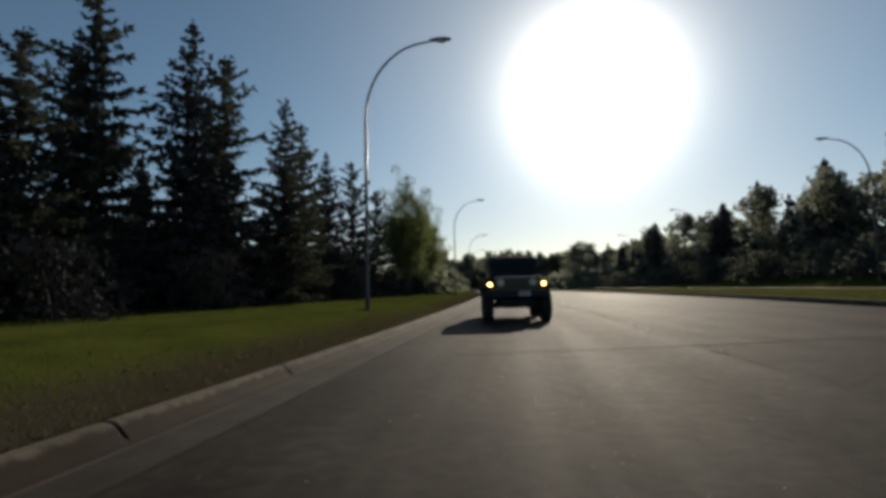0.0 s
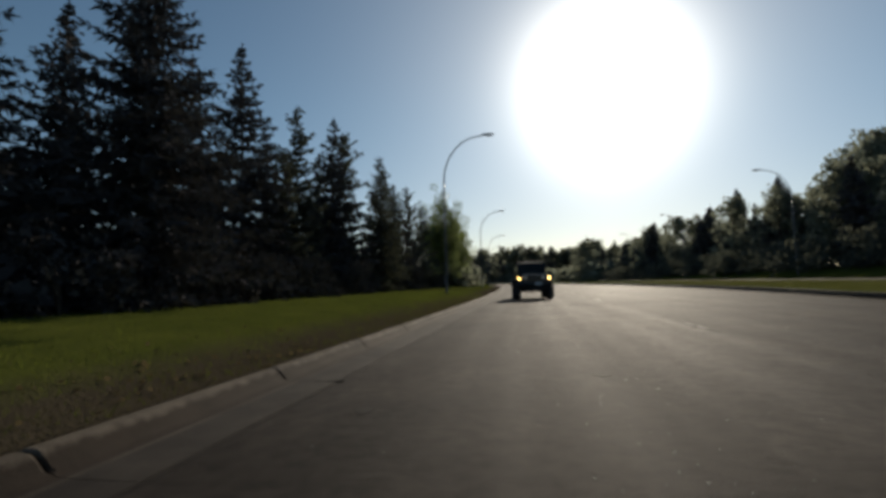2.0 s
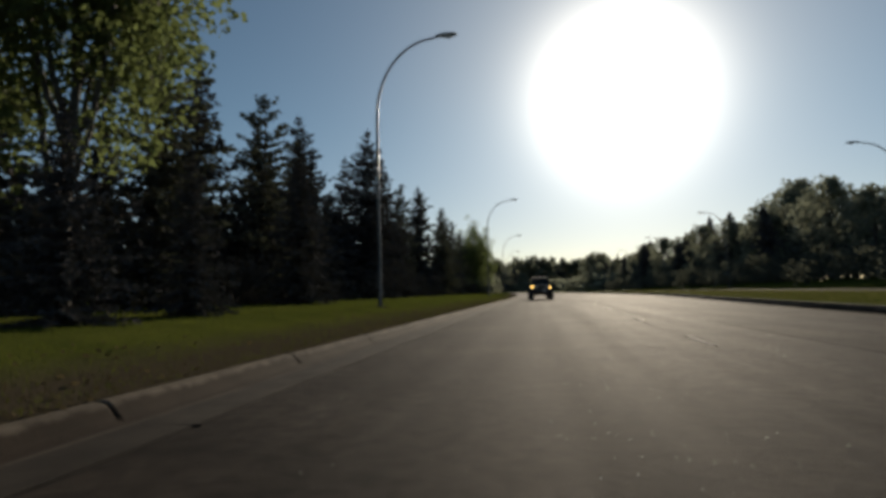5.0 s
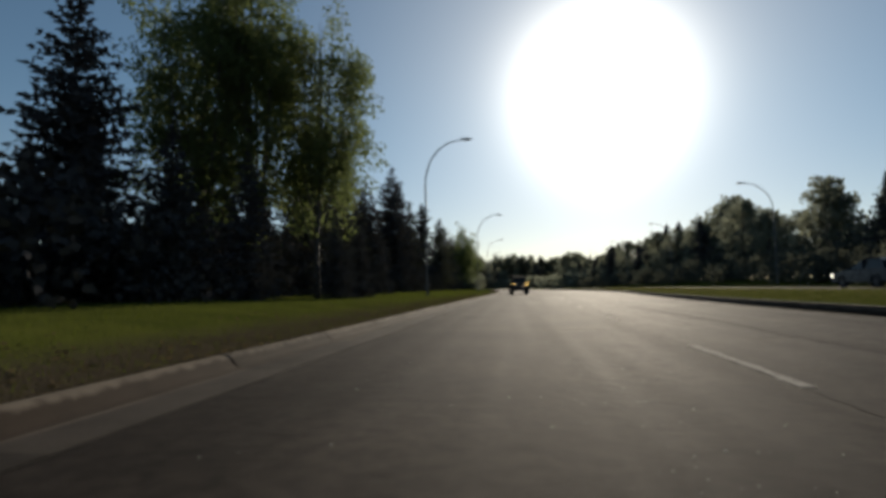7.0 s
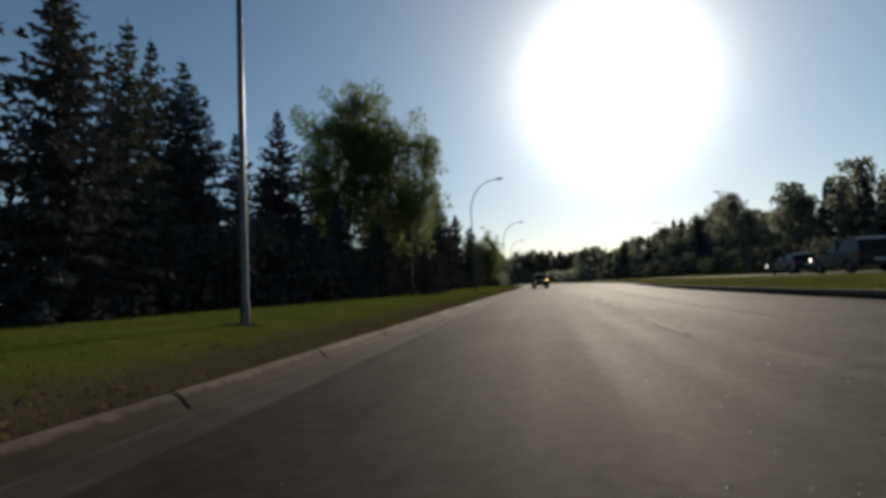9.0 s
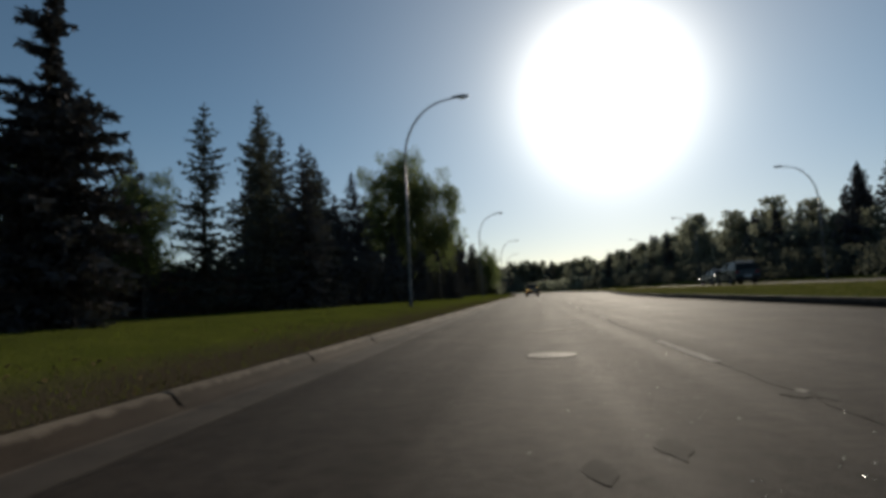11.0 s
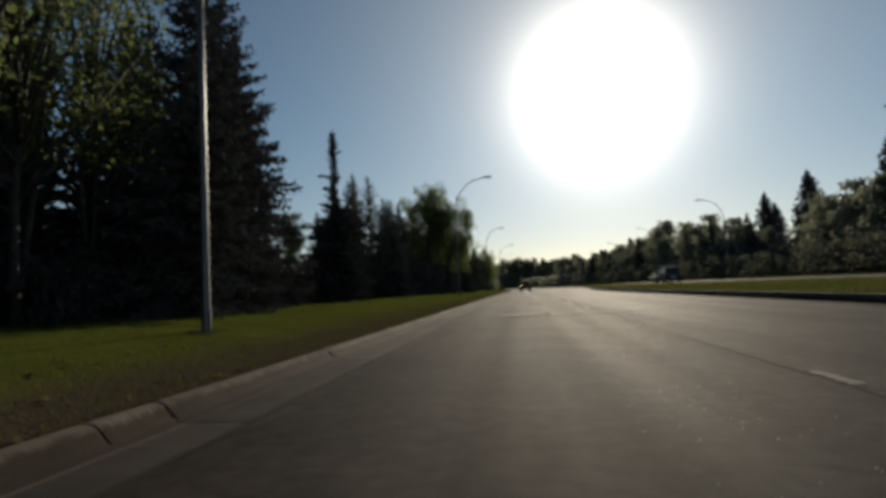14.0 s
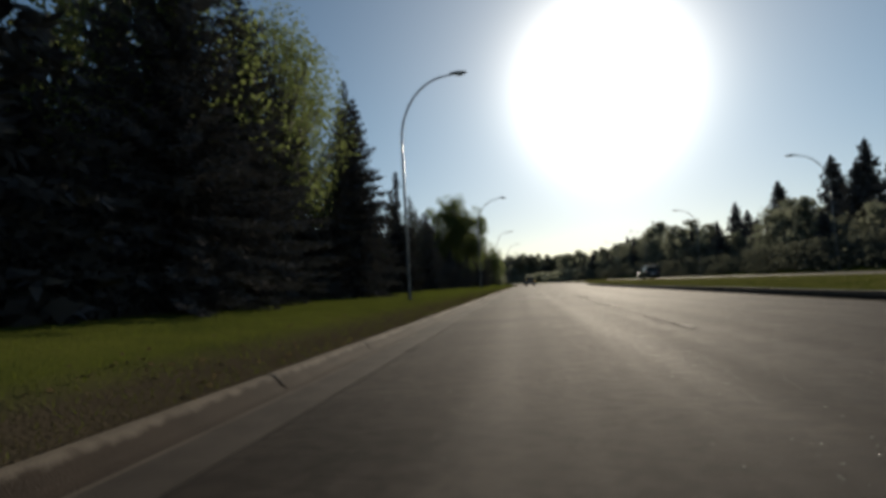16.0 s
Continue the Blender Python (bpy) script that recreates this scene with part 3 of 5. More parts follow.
def leaf_clusters(rng, centres, radii, per, size, hang=0.0):
    pts, sz = [], []
    for c, r in zip(centres, radii):
        n = max(6, int(per * (r / 0.7) ** 2))
        v = rng.normal(size=(n, 3))
        v *= (r * rng.uniform(0.25, 1.0, n) ** 0.5 / np.linalg.norm(v, axis=1))[:, None]
        v[:, 2] = v[:, 2] * (0.8 + hang) - hang * r * 0.5
        pts.append(c + v)
    p = np.concatenate(pts)
    n = len(p)
    d = rng.normal(size=(n, 3))
    d[:, 2] -= 0.5 + hang
    L = size * rng.uniform(0.7, 1.4, n)
    return blades(rng, p, d, L, L * 0.75)


def broadleaf(seed, name, h, r, mat, bark, clusters, per, size, z0=0.22, hang=0.0, stems=1, r0=0.16, top=1.0):
    """Trunk with limbs that end in uneven clumps of small leaves."""
    leafy_near = size < 0.2
    rng = np.random.default_rng(seed)
    centres, radii, forks = [], [], []
    lobes = [(rng.uniform(-0.45, 0.45) * r, rng.uniform(-0.45, 0.45) * r, h * rng.uniform(0.55, 0.92)) for _ in range(7)]
    for i in range(clusters):
        q = rng.uniform(0, 1) ** 0.8
        z = h * (z0 + (0.97 - z0) * q)
        prof = math.sin(math.pi * min(1, (q * 0.86 + 0.14))) ** 0.6 * (1 - 0.35 * q * top)
        az = rng.uniform(0, 6.283)
        rho = r * prof * math.sqrt(rng.uniform(0.08, 1.2))
        lx, ly, _ = lobes[i % 7]
        c = np.array((rho * math.cos(az) + lx * 0.5, rho * math.sin(az) + ly * 0.5, z))
        centres.append(c)
        radii.append(rng.uniform(0.28, 0.75) * r / 2.6)
        if i % (4 if leafy_near else 16) == 0:
            b0 = np.array((0, 0, max(0.9, z * rng.uniform(0.45, 0.7))))
            mid = b0 * 0.45 + c * 0.55 + np.array((0, 0, -0.1 * rho))
            forks.append(([tuple(b0), tuple(mid), tuple(c)], [0.05 * h / 11, 0.032 * h / 11, 0.010]))
    for s in range(1, stems):
        az = rng.uniform(0, 6.28)
        forks.append(([(0, 0, 0.1), (0.35 * math.cos(az) * s, 0.35 * math.sin(az) * s, h * 0.3), (0.8 * math.cos(az) * s, 0.8 * math.sin(az) * s, h * 0.85)], [r0 * 0.8, r0 * 0.6, 0.02]))
    crown = tri_mesh(name + "_crown", leaf_clusters(rng, centres, radii, per, size, hang), mat)
    return make_tree(name, crown, trunk_mesh(name + "_trunk", h * 0.93, r0, bark, (), rng.uniform(-0.4, 0.4), forks))


def birch(seed, h, r, clumps, per, size, low=0.22, limbs=8, droop=0.25, full=1.0, crest=0.58):
    """Slender trunk with ascending limbs; rounded clumps of small leaves along them, with gaps between."""
    rng = np.random.default_rng(seed)
    centres, radii, forks = [], [], []
    for k in range(limbs + 1):
        az = 6.283 * (k + rng.uniform(-0.3, 0.3)) / limbs
        z0 = h * rng.uniform(low * 0.7, low + 0.2)
        top = h * (0.97 if k == limbs else rng.uniform(crest, 0.93 + 0.3 * (crest - 0.58)))
        reach = 0.15 if k == limbs else r * rng.uniform(0.55, 1.0) * (1.25 - 0.5 * top / h)
        q = np.linspace(0, 1, 7)
        bend = reach * q ** 0.75
        line = np.stack([bend * math.cos(az), bend * math.sin(az), z0 + (top - z0) * q ** 1.15], 1)
        forks.append(([tuple(p) for p in line], [float(v) for v in np.linspace(0.055, 0.010, 7) * h / 11]))
        for c in range(clumps):
            u = rng.uniform(0.22, 1.0) ** (0.8 if crest > 0.6 else 1.0)
            p = np.array([np.interp(u, q, line[:, i]) for i in range(3)])
            out = rng.normal(size=3) * np.array((1, 1, 0.7))
            spread = r * rng.uniform(0.10, 0.62) * (1.15 - 0.45 * u)
            p = p + out / np.linalg.norm(out) * spread
            p[2] -= droop * spread
            centres.append(p)
            radii.append(rng.uniform(0.30, 0.62) * full * r / 2.7)
    crown = tri_mesh("birch_crown", leaf_clusters(rng, centres, radii, per, size, 0.3), LEAF)
    return make_tree("birch_tree", crown, trunk_mesh("birch_trunk", h * 0.93, 0.10, BIRCH, (), rng.uniform(-0.4, 0.4), forks))


def conifer(seed, name, mat, h, r, r0=0.16, **kw):
    tris, sticks = conifer_data(seed, h, r, **kw)
    return make_tree(name, tri_mesh(name + "_crown", tris, mat), trunk_mesh(name + "_trunk", h * 0.97, r0, BARK, sticks[::14]))


# prototypes, each ten metres high, used once and then copied
SPRUCE = [conifer(11, "spruce_tree", NEEDLE, 10, 3.3, z0=0.2, bulge=0.95, ragged=0.2, whorl=0.42, per=9, dense=1.0, thin=1.35), conifer(12, "spruce_tree", NEEDLE, 10, 2.8, z0=0.2, droop=0.45, ragged=0.25, whorl=0.44, per=9, dense=1.0, thin=1.35),
          conifer(13, "spruce_tree", NEEDLE, 10, 3.5, z0=0.15, droop=0.3, ragged=0.28, bulge=1.0, whorl=0.42, per=9, dense=1.0, thin=1.35)]
HERO = [conifer(17, "spruce_tree", NEEDLE, 10, 3.2, z0=0.15, bulge=0.9, ragged=0.34, whorl=0.36, per=11, dense=1.6, thin=0.9), conifer(18, "spruce_tree", NEEDLE, 10, 3.0, z0=0.15, droop=0.45, ragged=0.40, whorl=0.40, per=11, dense=1.6, thin=0.9)]
NEAR = [conifer(19, "spruce_tree", NEEDLE, 10, 3.1, z0=0.15, bulge=0.9, ragged=0.22, whorl=0.28, per=12, dense=1.35, thin=0.62, fine=0.65)]
PINES = [conifer(21, "pine_tree", PINE, 10, 2.2, droop=0.1, ragged=0.6, whorl=0.42, bulge=0.55, dense=1.2, bare=0.1, thin=1.5),
         conifer(22, "pine_tree", PINE, 10, 2.0, droop=0.15, ragged=0.55, whorl=0.4, bulge=0.6, dense=1.2, bare=0.12, thin=1.5)]
LARCH = [conifer(31, "larch_tree", PINE, 10, 2.0, droop=0.25, ragged=0.45, whorl=0.34, per=8, dense=1.0, bare=0.1, bulge=0.75, thin=1.2)]
BULK = [conifer(23, "spruce_tree", NEEDLE, 10, 3.0, z0=0.15, droop=0.42, bulge=1.12, ragged=0.48, whorl=0.27, per=12, dense=1.4, thin=1.0)]
RAGGED = [conifer(41, "dying_spruce_tree", NEEDLE, 10, 1.95, droop=0.6, ragged=0.55, whorl=0.27, per=12, bare=0.05, bulge=0.95, z0=0.2, dense=2.0, thin=1.2, dying=0.72)]
BIRCHES = [birch(51, 10, 2.7, 24, 150, 0.13, 0.16), birch(52, 10, 2.5, 24, 150, 0.13, 0.16)]
NEAR_BIRCHES = [birch(54, 10, 2.35, 30, 230, 0.105, 0.16, 8, 0.55, 0.98, 0.70), birch(55, 10, 2.15, 30, 230, 0.105, 0.16, 8, 0.55, 0.98, 0.72)]
AIRY = [broadleaf(53, "birch_tree", 10, 2.3, LEAF, BIRCH, 160, 95, 0.10, 0.34, 0.6, 3, 0.09, 0.8)]
FAR_SPRUCE = [conifer(14, "spruce_tree", NEEDLE, 10, 2.7, whorl=0.56, per=8, dense=0.29, far=3.2), conifer(15, "spruce_tree", NEEDLE, 10, 2.3, whorl=0.56, per=8, dense=0.29, far=3.2, ragged=0.35)]
FAR_POPLARS = [broadleaf(63, "poplar_tree", 10, 3.3, POPLAR, BARK, 100, 26, 0.36, 0.08, 0.1, 1, 0.2, 0.7), broadleaf(64, "poplar_tree", 10, 2.7, POPLAR, BARK, 96, 27, 0.34, 0.08, 0.1, 1, 0.2, 0.9),
               broadleaf(65, "poplar_tree", 10, 3.0, POPLAR, BARK, 98, 26, 0.36, 0.06, 0.1, 1, 0.2, 0.5)]
RIGHT_SPRUCE = [conifer(21, "spruce_tree", NEEDLE, 10, 2.9, whorl=0.40, per=10, dense=0.55, far=2.4, ragged=0.2), conifer(22, "spruce_tree", NEEDLE, 10, 2.6, whorl=0.40, per=10, dense=0.55, far=2.4, ragged=0.3)]
WOODS = [broadleaf(66, "poplar_tree", 10, 3.3, POPLAR, BARK, 40, 14, 0.85, 0.08, 0.1, 1, 0.2, 0.7), broadleaf(67, "poplar_tree", 10, 2.8, POPLAR, BARK, 36, 14, 0.85, 0.08, 0.1, 1, 0.2, 0.9)]
WOOD_SPRUCE = [conifer(16, "spruce_tree", NEEDLE, 10, 2.3, whorl=0.8, per=7, dense=0.3, far=3.6)]
used = set()


def plant(kinds, k, x, y, h, label, group, category="tree", wide=1.0):
    ob = kinds[k % len(kinds)]
    s = h / 10
    m = pose(x, y, ground_z(x, y) - 0.05, random.uniform(-1.5, 1.5), random.uniform(-1.5, 1.5), random.uniform(0, 360)) @ Matrix.Diagonal((s * wide, s * wide, s, 1))
    if ob.name in used:
        ob = copy_thing(ob, m @ Matrix.Diagonal((1 / ob.scale.x, 1 / ob.scale.y, 1 / ob.scale.z, 1)))
    else:
        used.add(ob.name)
        ob.matrix_basis = m
    return tagged(ob, label, category, group)


VG, RG = "trees behind the verge", "trees beyond the far carriageway"
SP = "tall dark green spruce behind the grass verge"
PN = "ragged dark green pine behind the grass verge"
LC = "thin feathery larch behind the verge"
BI = "green birch with drooping sunlit leaves behind the verge"
rows = [
    (HERO, 0, -13.1, 0.3, 11.4, SP), (SPRUCE, 1, -13.9, 7.4, 11.2, SP), (HERO, 1, -15.5, -3.7, 11.1, SP), (SPRUCE, 1, -13.5, -7.3, 8.0, SP), (SPRUCE, 0, -20.1, -0.6, 12.0, SP),
    (PINES, 0, -13.1, -13.0, 8.7, PN), (SPRUCE, 2, -15.2, -14.3, 10.4, SP), (SPRUCE, 0, -20.0, 4.5, 12.3, SP), (SPRUCE, 1, -18.2, 10.3, 12.2, SP),
    (PINES, 1, -13.9, 13.0, 10.2, PN), (SPRUCE, 1, -13.3, 16.3, 10.6, SP), (PINES, 0, -13.5, 19.6, 10.6, PN), (PINES, 1, -11.5, 21.0, 9.2, PN),
    (PINES, 0, -13.2, 9.8, 7.0, PN), (PINES, 1, -12.4, 25.0, 9.3, PN), (SPRUCE, 0, -12.6, 29.5, 9.0, SP), (PINES, 0, -12.5, 34.4, 9.6, PN),
    (PINES, 1, -17.0, 24.0, 10.5, PN), (SPRUCE, 2, -17.5, 16.0, 10.5, SP), (PINES, 0, -12.8, -19.5, 9.2, PN), (SPRUCE, 0, -17.2, -21.5, 10.0, SP),
    (BIRCHES, 1, -10.9, 45.4, 11.6, BI), (BIRCHES, 0, -11.6, 50.5, 10.8, BI), (BIRCHES, 1, -10.2, 53.0, 9.4, BI), (PINES, 0, -12.2, 40.0, 8.6, PN),
    (NEAR_BIRCHES, 0, -9.9, -25.3, 12.0, BI), (NEAR_BIRCHES, 1, -12.0, -26.2, 14.0, BI), (NEAR_BIRCHES, 0, -13.7, -27.2, 13.0, BI),
    (SPRUCE, 1, -10.5, -29.8, 4.9, SP), (SPRUCE, 0, -12.6, -30.8, 5.6, SP), (SPRUCE, 2, -8.7, -26.5, 3.4, SP), (SPRUCE, 1, -8.7, -23.6, 3.4, SP), (SPRUCE, 0, -14.4, -31.8, 5.0, SP),
    (SPRUCE, 0, -15.7, -31.1, 10.5, SP), (SPRUCE, 1, -15.2, -35.8, 7.9, SP), (HERO, 0, -15.2, -39.4, 9.7, SP), (SPRUCE, 1, -19.0, -36.8, 12.4, SP), (SPRUCE, 2, -21.4, -36.0, 12.7, SP),
    (LARCH, 0, -13.4, -44.6, 8.6, LC), (LARCH, 0, -17.0, -43.0, 11.4, LC), (SPRUCE, 0, -20.5, -33.0, 9.0, SP), (SPRUCE, 1, -10.4, -15.2, 6.0, SP),
    (SPRUCE, 1, -12.4, -47.8, 7.9, SP), (LARCH, 0, -13.8, -49.1, 9.7, LC), (LARCH, 0, -14.6, -52.4, 8.4, LC), (SPRUCE, 0, -16.0, -54.5, 6.2, SP),
    (RAGGED, 0, -12.4, -61.5, 9.6, "half-dead spruce with a bare ragged top"), (NEAR_BIRCHES, 1, -16.5, -58.3, 5.9, BI), (NEAR_BIRCHES, 0, -14.4, -56.0, 5.2, BI),
    (NEAR, 0, -13.2, -71.8, 13.0, SP), (BULK, 0, -14.4, -67.3, 12.9, SP), (HERO, 1, -10.9, -76.4, 10.1, SP), (SPRUCE, 1, -17.2, -77.6, 11.5, SP), (AIRY, 0, -14.8, -75.4, 11.5, BI), (SPRUCE, 2, -17.0, -82.5, 11.5, SP), (AIRY, 0, -13.4, -79.0, 12.2, BI), (AIRY, 0, -12.0, -82.6, 11.4, BI),
    (SPRUCE, 0, -18.2, -69.5, 13.0, SP), (SPRUCE, 1, -20.6, -66.5, 14.0, SP), (SPRUCE, 2, -16.4, -70.6, 12.2, SP),
    (NEAR, 0, -12.2, -85.0, 11.2, SP), (NEAR, 0, -11.6, -89.0, 12.2, SP), (SPRUCE, 1, -13.5, -93.5, 13.0, SP), (AIRY, 0, -15.0, -87.5, 13.0, BI), (AIRY, 0, -12.6, -88.0, 13.0, BI), (SPRUCE, 0, -17.8, -86.3, 12.0, SP), (SPRUCE, 1, -18.0, -91.0, 12.0, SP),
    (SPRUCE, 0, -11.8, -97.5, 11.5, SP), (SPRUCE, 2, -12.5, -103.0, 12.5, SP), (BIRCHES, 1, -12.0, -109.0, 11.5, BI), (SPRUCE, 1, -12.5, -115.0, 12.0, SP),
]
for kinds, k, x, y, h, label in rows:
    plant(kinds, k, x, y, h, label, VG, wide=0.74 if (x, y) == (-14.4, -67.3) else 0.88 if (x, y) == (-13.2, -71.8) else 0.78 if (x, y) in ((-19.0, -36.8), (-21.4, -36.0)) else 0.85 if kinds is HERO and y < -60 else 1.0)
rng = random.Random(5)
for i in range(44):
    y = 57 + i * 5.6
    kinds, label = rng.choice(((FAR_SPRUCE, SP), (FAR_SPRUCE, SP), (FAR_POPLARS, "dense green poplar behind the grass verge")))
    plant(kinds, i, float(kerb_x(y)) - rng.uniform(7.0, 10.5), y, rng.uniform(7.5, 10.5), label, VG)

BK = "dark spruce in the second row behind the verge"
for i in range(36):
    y = -112 + i * 4.7 + rng.uniform(-1, 1)
    if not -82 < y < -38:
        plant(FAR_SPRUCE, i, rng.uniform(-26, -18), y, rng.uniform(6.5, 9.2), BK, VG)
for x, y, h in ((-21.5, -71.0, 12.0), (-20.0, -74.2, 11.0), (-22.0, -77.0, 12.5), (-20.4, -80.2, 11.5), (-22.5, -83.5, 12.0), (-21.0, -87.0, 12.0), (-17.0, -79.8, 8.0), (-16.2, -84.6, 7.5)):
    plant(FAR_SPRUCE, int(h), x, y, h, BK, VG)
PO = "broad green poplar beyond the far carriageway"
SR = "dark pointed spruce beyond the far carriageway"
rows = [(RIGHT_SPRUCE, 0, 25.8, 47.8, 10.1, SR), (FAR_POPLARS, 0, 32.5, 44.0, 13.3, PO), (FAR_POPLARS, 1, 24.8, 35.0, 9.7, PO), (RIGHT_SPRUCE, 1, 29.4, 69.2, 12.1, SR), (RIGHT_SPRUCE, 0, 30.0, 81.7, 11.4, SR), (RIGHT_SPRUCE, 1, 27.0, 109.4, 12.2, SR),
        (FAR_SPRUCE, 1, 20.8, 84.0, 9.5, SR), (RIGHT_SPRUCE, 1, 24.6, -4.6, 8.3, SR), (FAR_POPLARS, 0, 24.8, 20.9, 9.4, PO), (FAR_POPLARS, 1, 27.4, 6.8, 8.2, PO),
        (RIGHT_SPRUCE, 2, 42.0, -2.0, 15.3, SR), (RIGHT_SPRUCE, 1, 29.0, -16.5, 10.4, SR), (RIGHT_SPRUCE, 0, 34.5, -32.0, 13.3, SR), (RIGHT_SPRUCE, 1, 34.0, -38.6, 13.6, SR),
        (RIGHT_SPRUCE, 2, 32.0, -40.5, 11.0, SR), (RIGHT_SPRUCE, 1, 37.3, -15.0, 9.0, SR), (RIGHT_SPRUCE, 0, 34.0, -8.0, 10.0, SR), (FAR_POPLARS, 1, 28.5, -10.8, 7.0, PO),
        (FAR_POPLARS, 0, 30.2, 40.8, 11.6, PO), (FAR_POPLARS, 0, 30.0, 57.0, 9.4, PO), (RIGHT_SPRUCE, 0, 38.5, -25.0, 12.0, SR), (RIGHT_SPRUCE, 1, 31.5, -48.0, 12.5, SR),
        (RIGHT_SPRUCE, 2, 35.0, -55.0, 13.0, SR), (FAR_POPLARS, 0, 32.0, -62.0, 11.0, PO), (RIGHT_SPRUCE, 0, 33.0, -71.0, 12.0, SR), (FAR_POPLARS, 1, 31.0, -80.0, 11.0, PO)]
for kinds, k, x, y, h, label in rows:
    plant(kinds, k, x, y, h, label, RG)
rng = random.Random(21)
for i in range(100):
    y = -95 + i * 2.3
    x = rng.uniform(23.5, 31.0) - max(0, y - 60) * 0.10
    kinds, label = rng.choice(((FAR_POPLARS, PO), (FAR_POPLARS, PO), (FAR_POPLARS, PO), (FAR_SPRUCE, SR)))
    plant(kinds, i, x, y, rng.uniform(6.8, 9.0) + (1.1 if y > 40 else -1.3 if y < -12 else 0.1 if y > 8 else 0.6), label, RG)
# closing woods where the road bends away
rng = random.Random(22)
CW = "trees where the road bends away"
for i, (x, h) in enumerate(((15.6, 12.2), (17.3, 13.6), (19.2, 12.4), (21.2, 8.6), (22.8, 10.2), (24.2, 12.0), (26.5, 9.6), (29, 10.5), (32, 11), (35, 11.5))):
    plant(WOOD_SPRUCE if x == 24.2 else FAR_POPLARS, i, x, 146 + rng.uniform(-2, 2), h - 0.8, SR if x == 24.2 else PO, CW, wide=1.0)
for i in range(34):
    y = rng.uniform(125, 190)
    x = float(far_right_x(y)) + rng.uniform(6, 40)
    kinds, label = rng.choice(((WOODS, PO), (WOODS, PO), (WOOD_SPRUCE, SR)))
    plant(kinds, i, x, y, rng.uniform(7, 11), label, CW)
for i in range(64):
    y = rng.uniform(290, 335)
    x = -44 + i * 1.8 + rng.uniform(-1.5, 1.5)
    kinds, label = rng.choice(((WOODS, PO), (WOODS, PO), (WOOD_SPRUCE, SR)))
    plant(kinds, i, x, y, rng.uniform(15.0, 21.0), label, CW, wide=1.2)

for i in range(36):
    plant(WOODS, i, -70 + i * 3.2 + rng.uniform(-1.5, 1.5), rng.uniform(345, 385), rng.uniform(16, 20), PO, CW, wide=1.5)


# ---- shrubs under the trees ----
def shrub_parts(seed, per, size):
    rng2 = np.random.default_rng(seed)
    cs, rs, forks = [], [], []
    for i in range(34):
        az, rho, z = rng2.uniform(0, 6.28), 1.25 * rng2.uniform(0.1, 1) ** 0.5, rng2.uniform(0.15, 1.75)
        c = np.array((rho * math.cos(az) * (1.1 - 0.25 * z), rho * math.sin(az) * (1.1 - 0.25 * z), z))
        cs.append(c)
        rs.append(rng2.uniform(0.3, 0.55))
        if i % 11 == 0:
            forks.append(([(0.1 * math.cos(az), 0.1 * math.sin(az), 0), tuple(c * 0.5 + (0, 0, 0.1)), tuple(c)], [0.03, 0.02, 0.006]))
    return leaf_clusters(rng2, cs, rs, per, size), forks


def shrub(seed, per=84, size=0.125, mat=None):
    tris, forks = shrub_parts(seed, per, size)
    return make_tree("shrub", tri_mesh("shrub_crown", tris, mat or SHRUB), trunk_mesh("shrub_stems", 1.2, 0.04, BARK, (), 0, forks))


def thicket(label, spots, seed, per, size, mat):
    """Undergrowth that nobody could count: many leafy bushes run together. spots: x, y, height scale, width scale."""
    tris, _ = shrub_parts(seed, per, size)
    pieces = []
    for x, y, s, wide in spots:
        a = rng.uniform(0, 6.283)
        m = np.array(((math.cos(a), -math.sin(a), 0), (math.sin(a), math.cos(a), 0), (0, 0, 1))) * np.array((s * wide, s * wide, s))
        pieces.append(tris @ m.T + np.array((x, y, ground_z(x, y) - 0.05)))
    return tagged(new("thicket", tri_mesh("thicket", np.concatenate(pieces), mat)), label, "undergrowth", kind="stuff")


rng = random.Random(23)
SHRUBS = [shrub(71), shrub(72)]
FAR_SHRUBS = [shrub(73, 60, 0.14, HEDGE)]
SL, SG = "dense dark green shrub at the edge of the trees", "shrubs at the edge of the verge"
y = -118.0
i = 0
while y < 60:
    if not -71 < y < -46:
        hedge = -46 < y < -20
        plant(SHRUBS, i, float(kerb_x(y)) - rng.uniform(6.8, 8.6), y, 10 * (rng.uniform(1.25, 1.7) if hedge else rng.uniform(0.55, 1.1)), SL, SG, "shrub", rng.uniform(0.9, 1.3))
        if i % 2:
            plant(SHRUBS, i + 1, float(kerb_x(y)) - rng.uniform(9.0, 11.0), y + 1, 10 * rng.uniform(1.1, 1.6), SL, SG, "shrub", rng.uniform(1.0, 1.4))
    y += 2.6
    i += 1
y = -95.0
while y < 115:
    x = 21.3 + rng.uniform(-0.6, 1.6) - max(0, y - 60) * 0.08
    plant(FAR_SHRUBS, i, x, y, 10 * rng.uniform(0.9, 1.5), "green shrub in front of the far trees", "shrubs beyond the far carriageway", "shrub", rng.uniform(1.2, 1.7))
    y += 2.8
    i += 1
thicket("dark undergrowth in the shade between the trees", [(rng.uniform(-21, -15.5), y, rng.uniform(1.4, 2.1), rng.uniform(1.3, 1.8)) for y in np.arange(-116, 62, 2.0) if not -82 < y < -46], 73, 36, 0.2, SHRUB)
thicket("tall green undergrowth between the far trees", [(rng.uniform(25.5, 29.5) - max(0, y - 60) * 0.09, y, rng.uniform(1.6, 2.6), rng.uniform(1.1, 1.5)) for y in np.arange(-95, 112, 2.4)], 75, 34, 0.20, HEDGE)
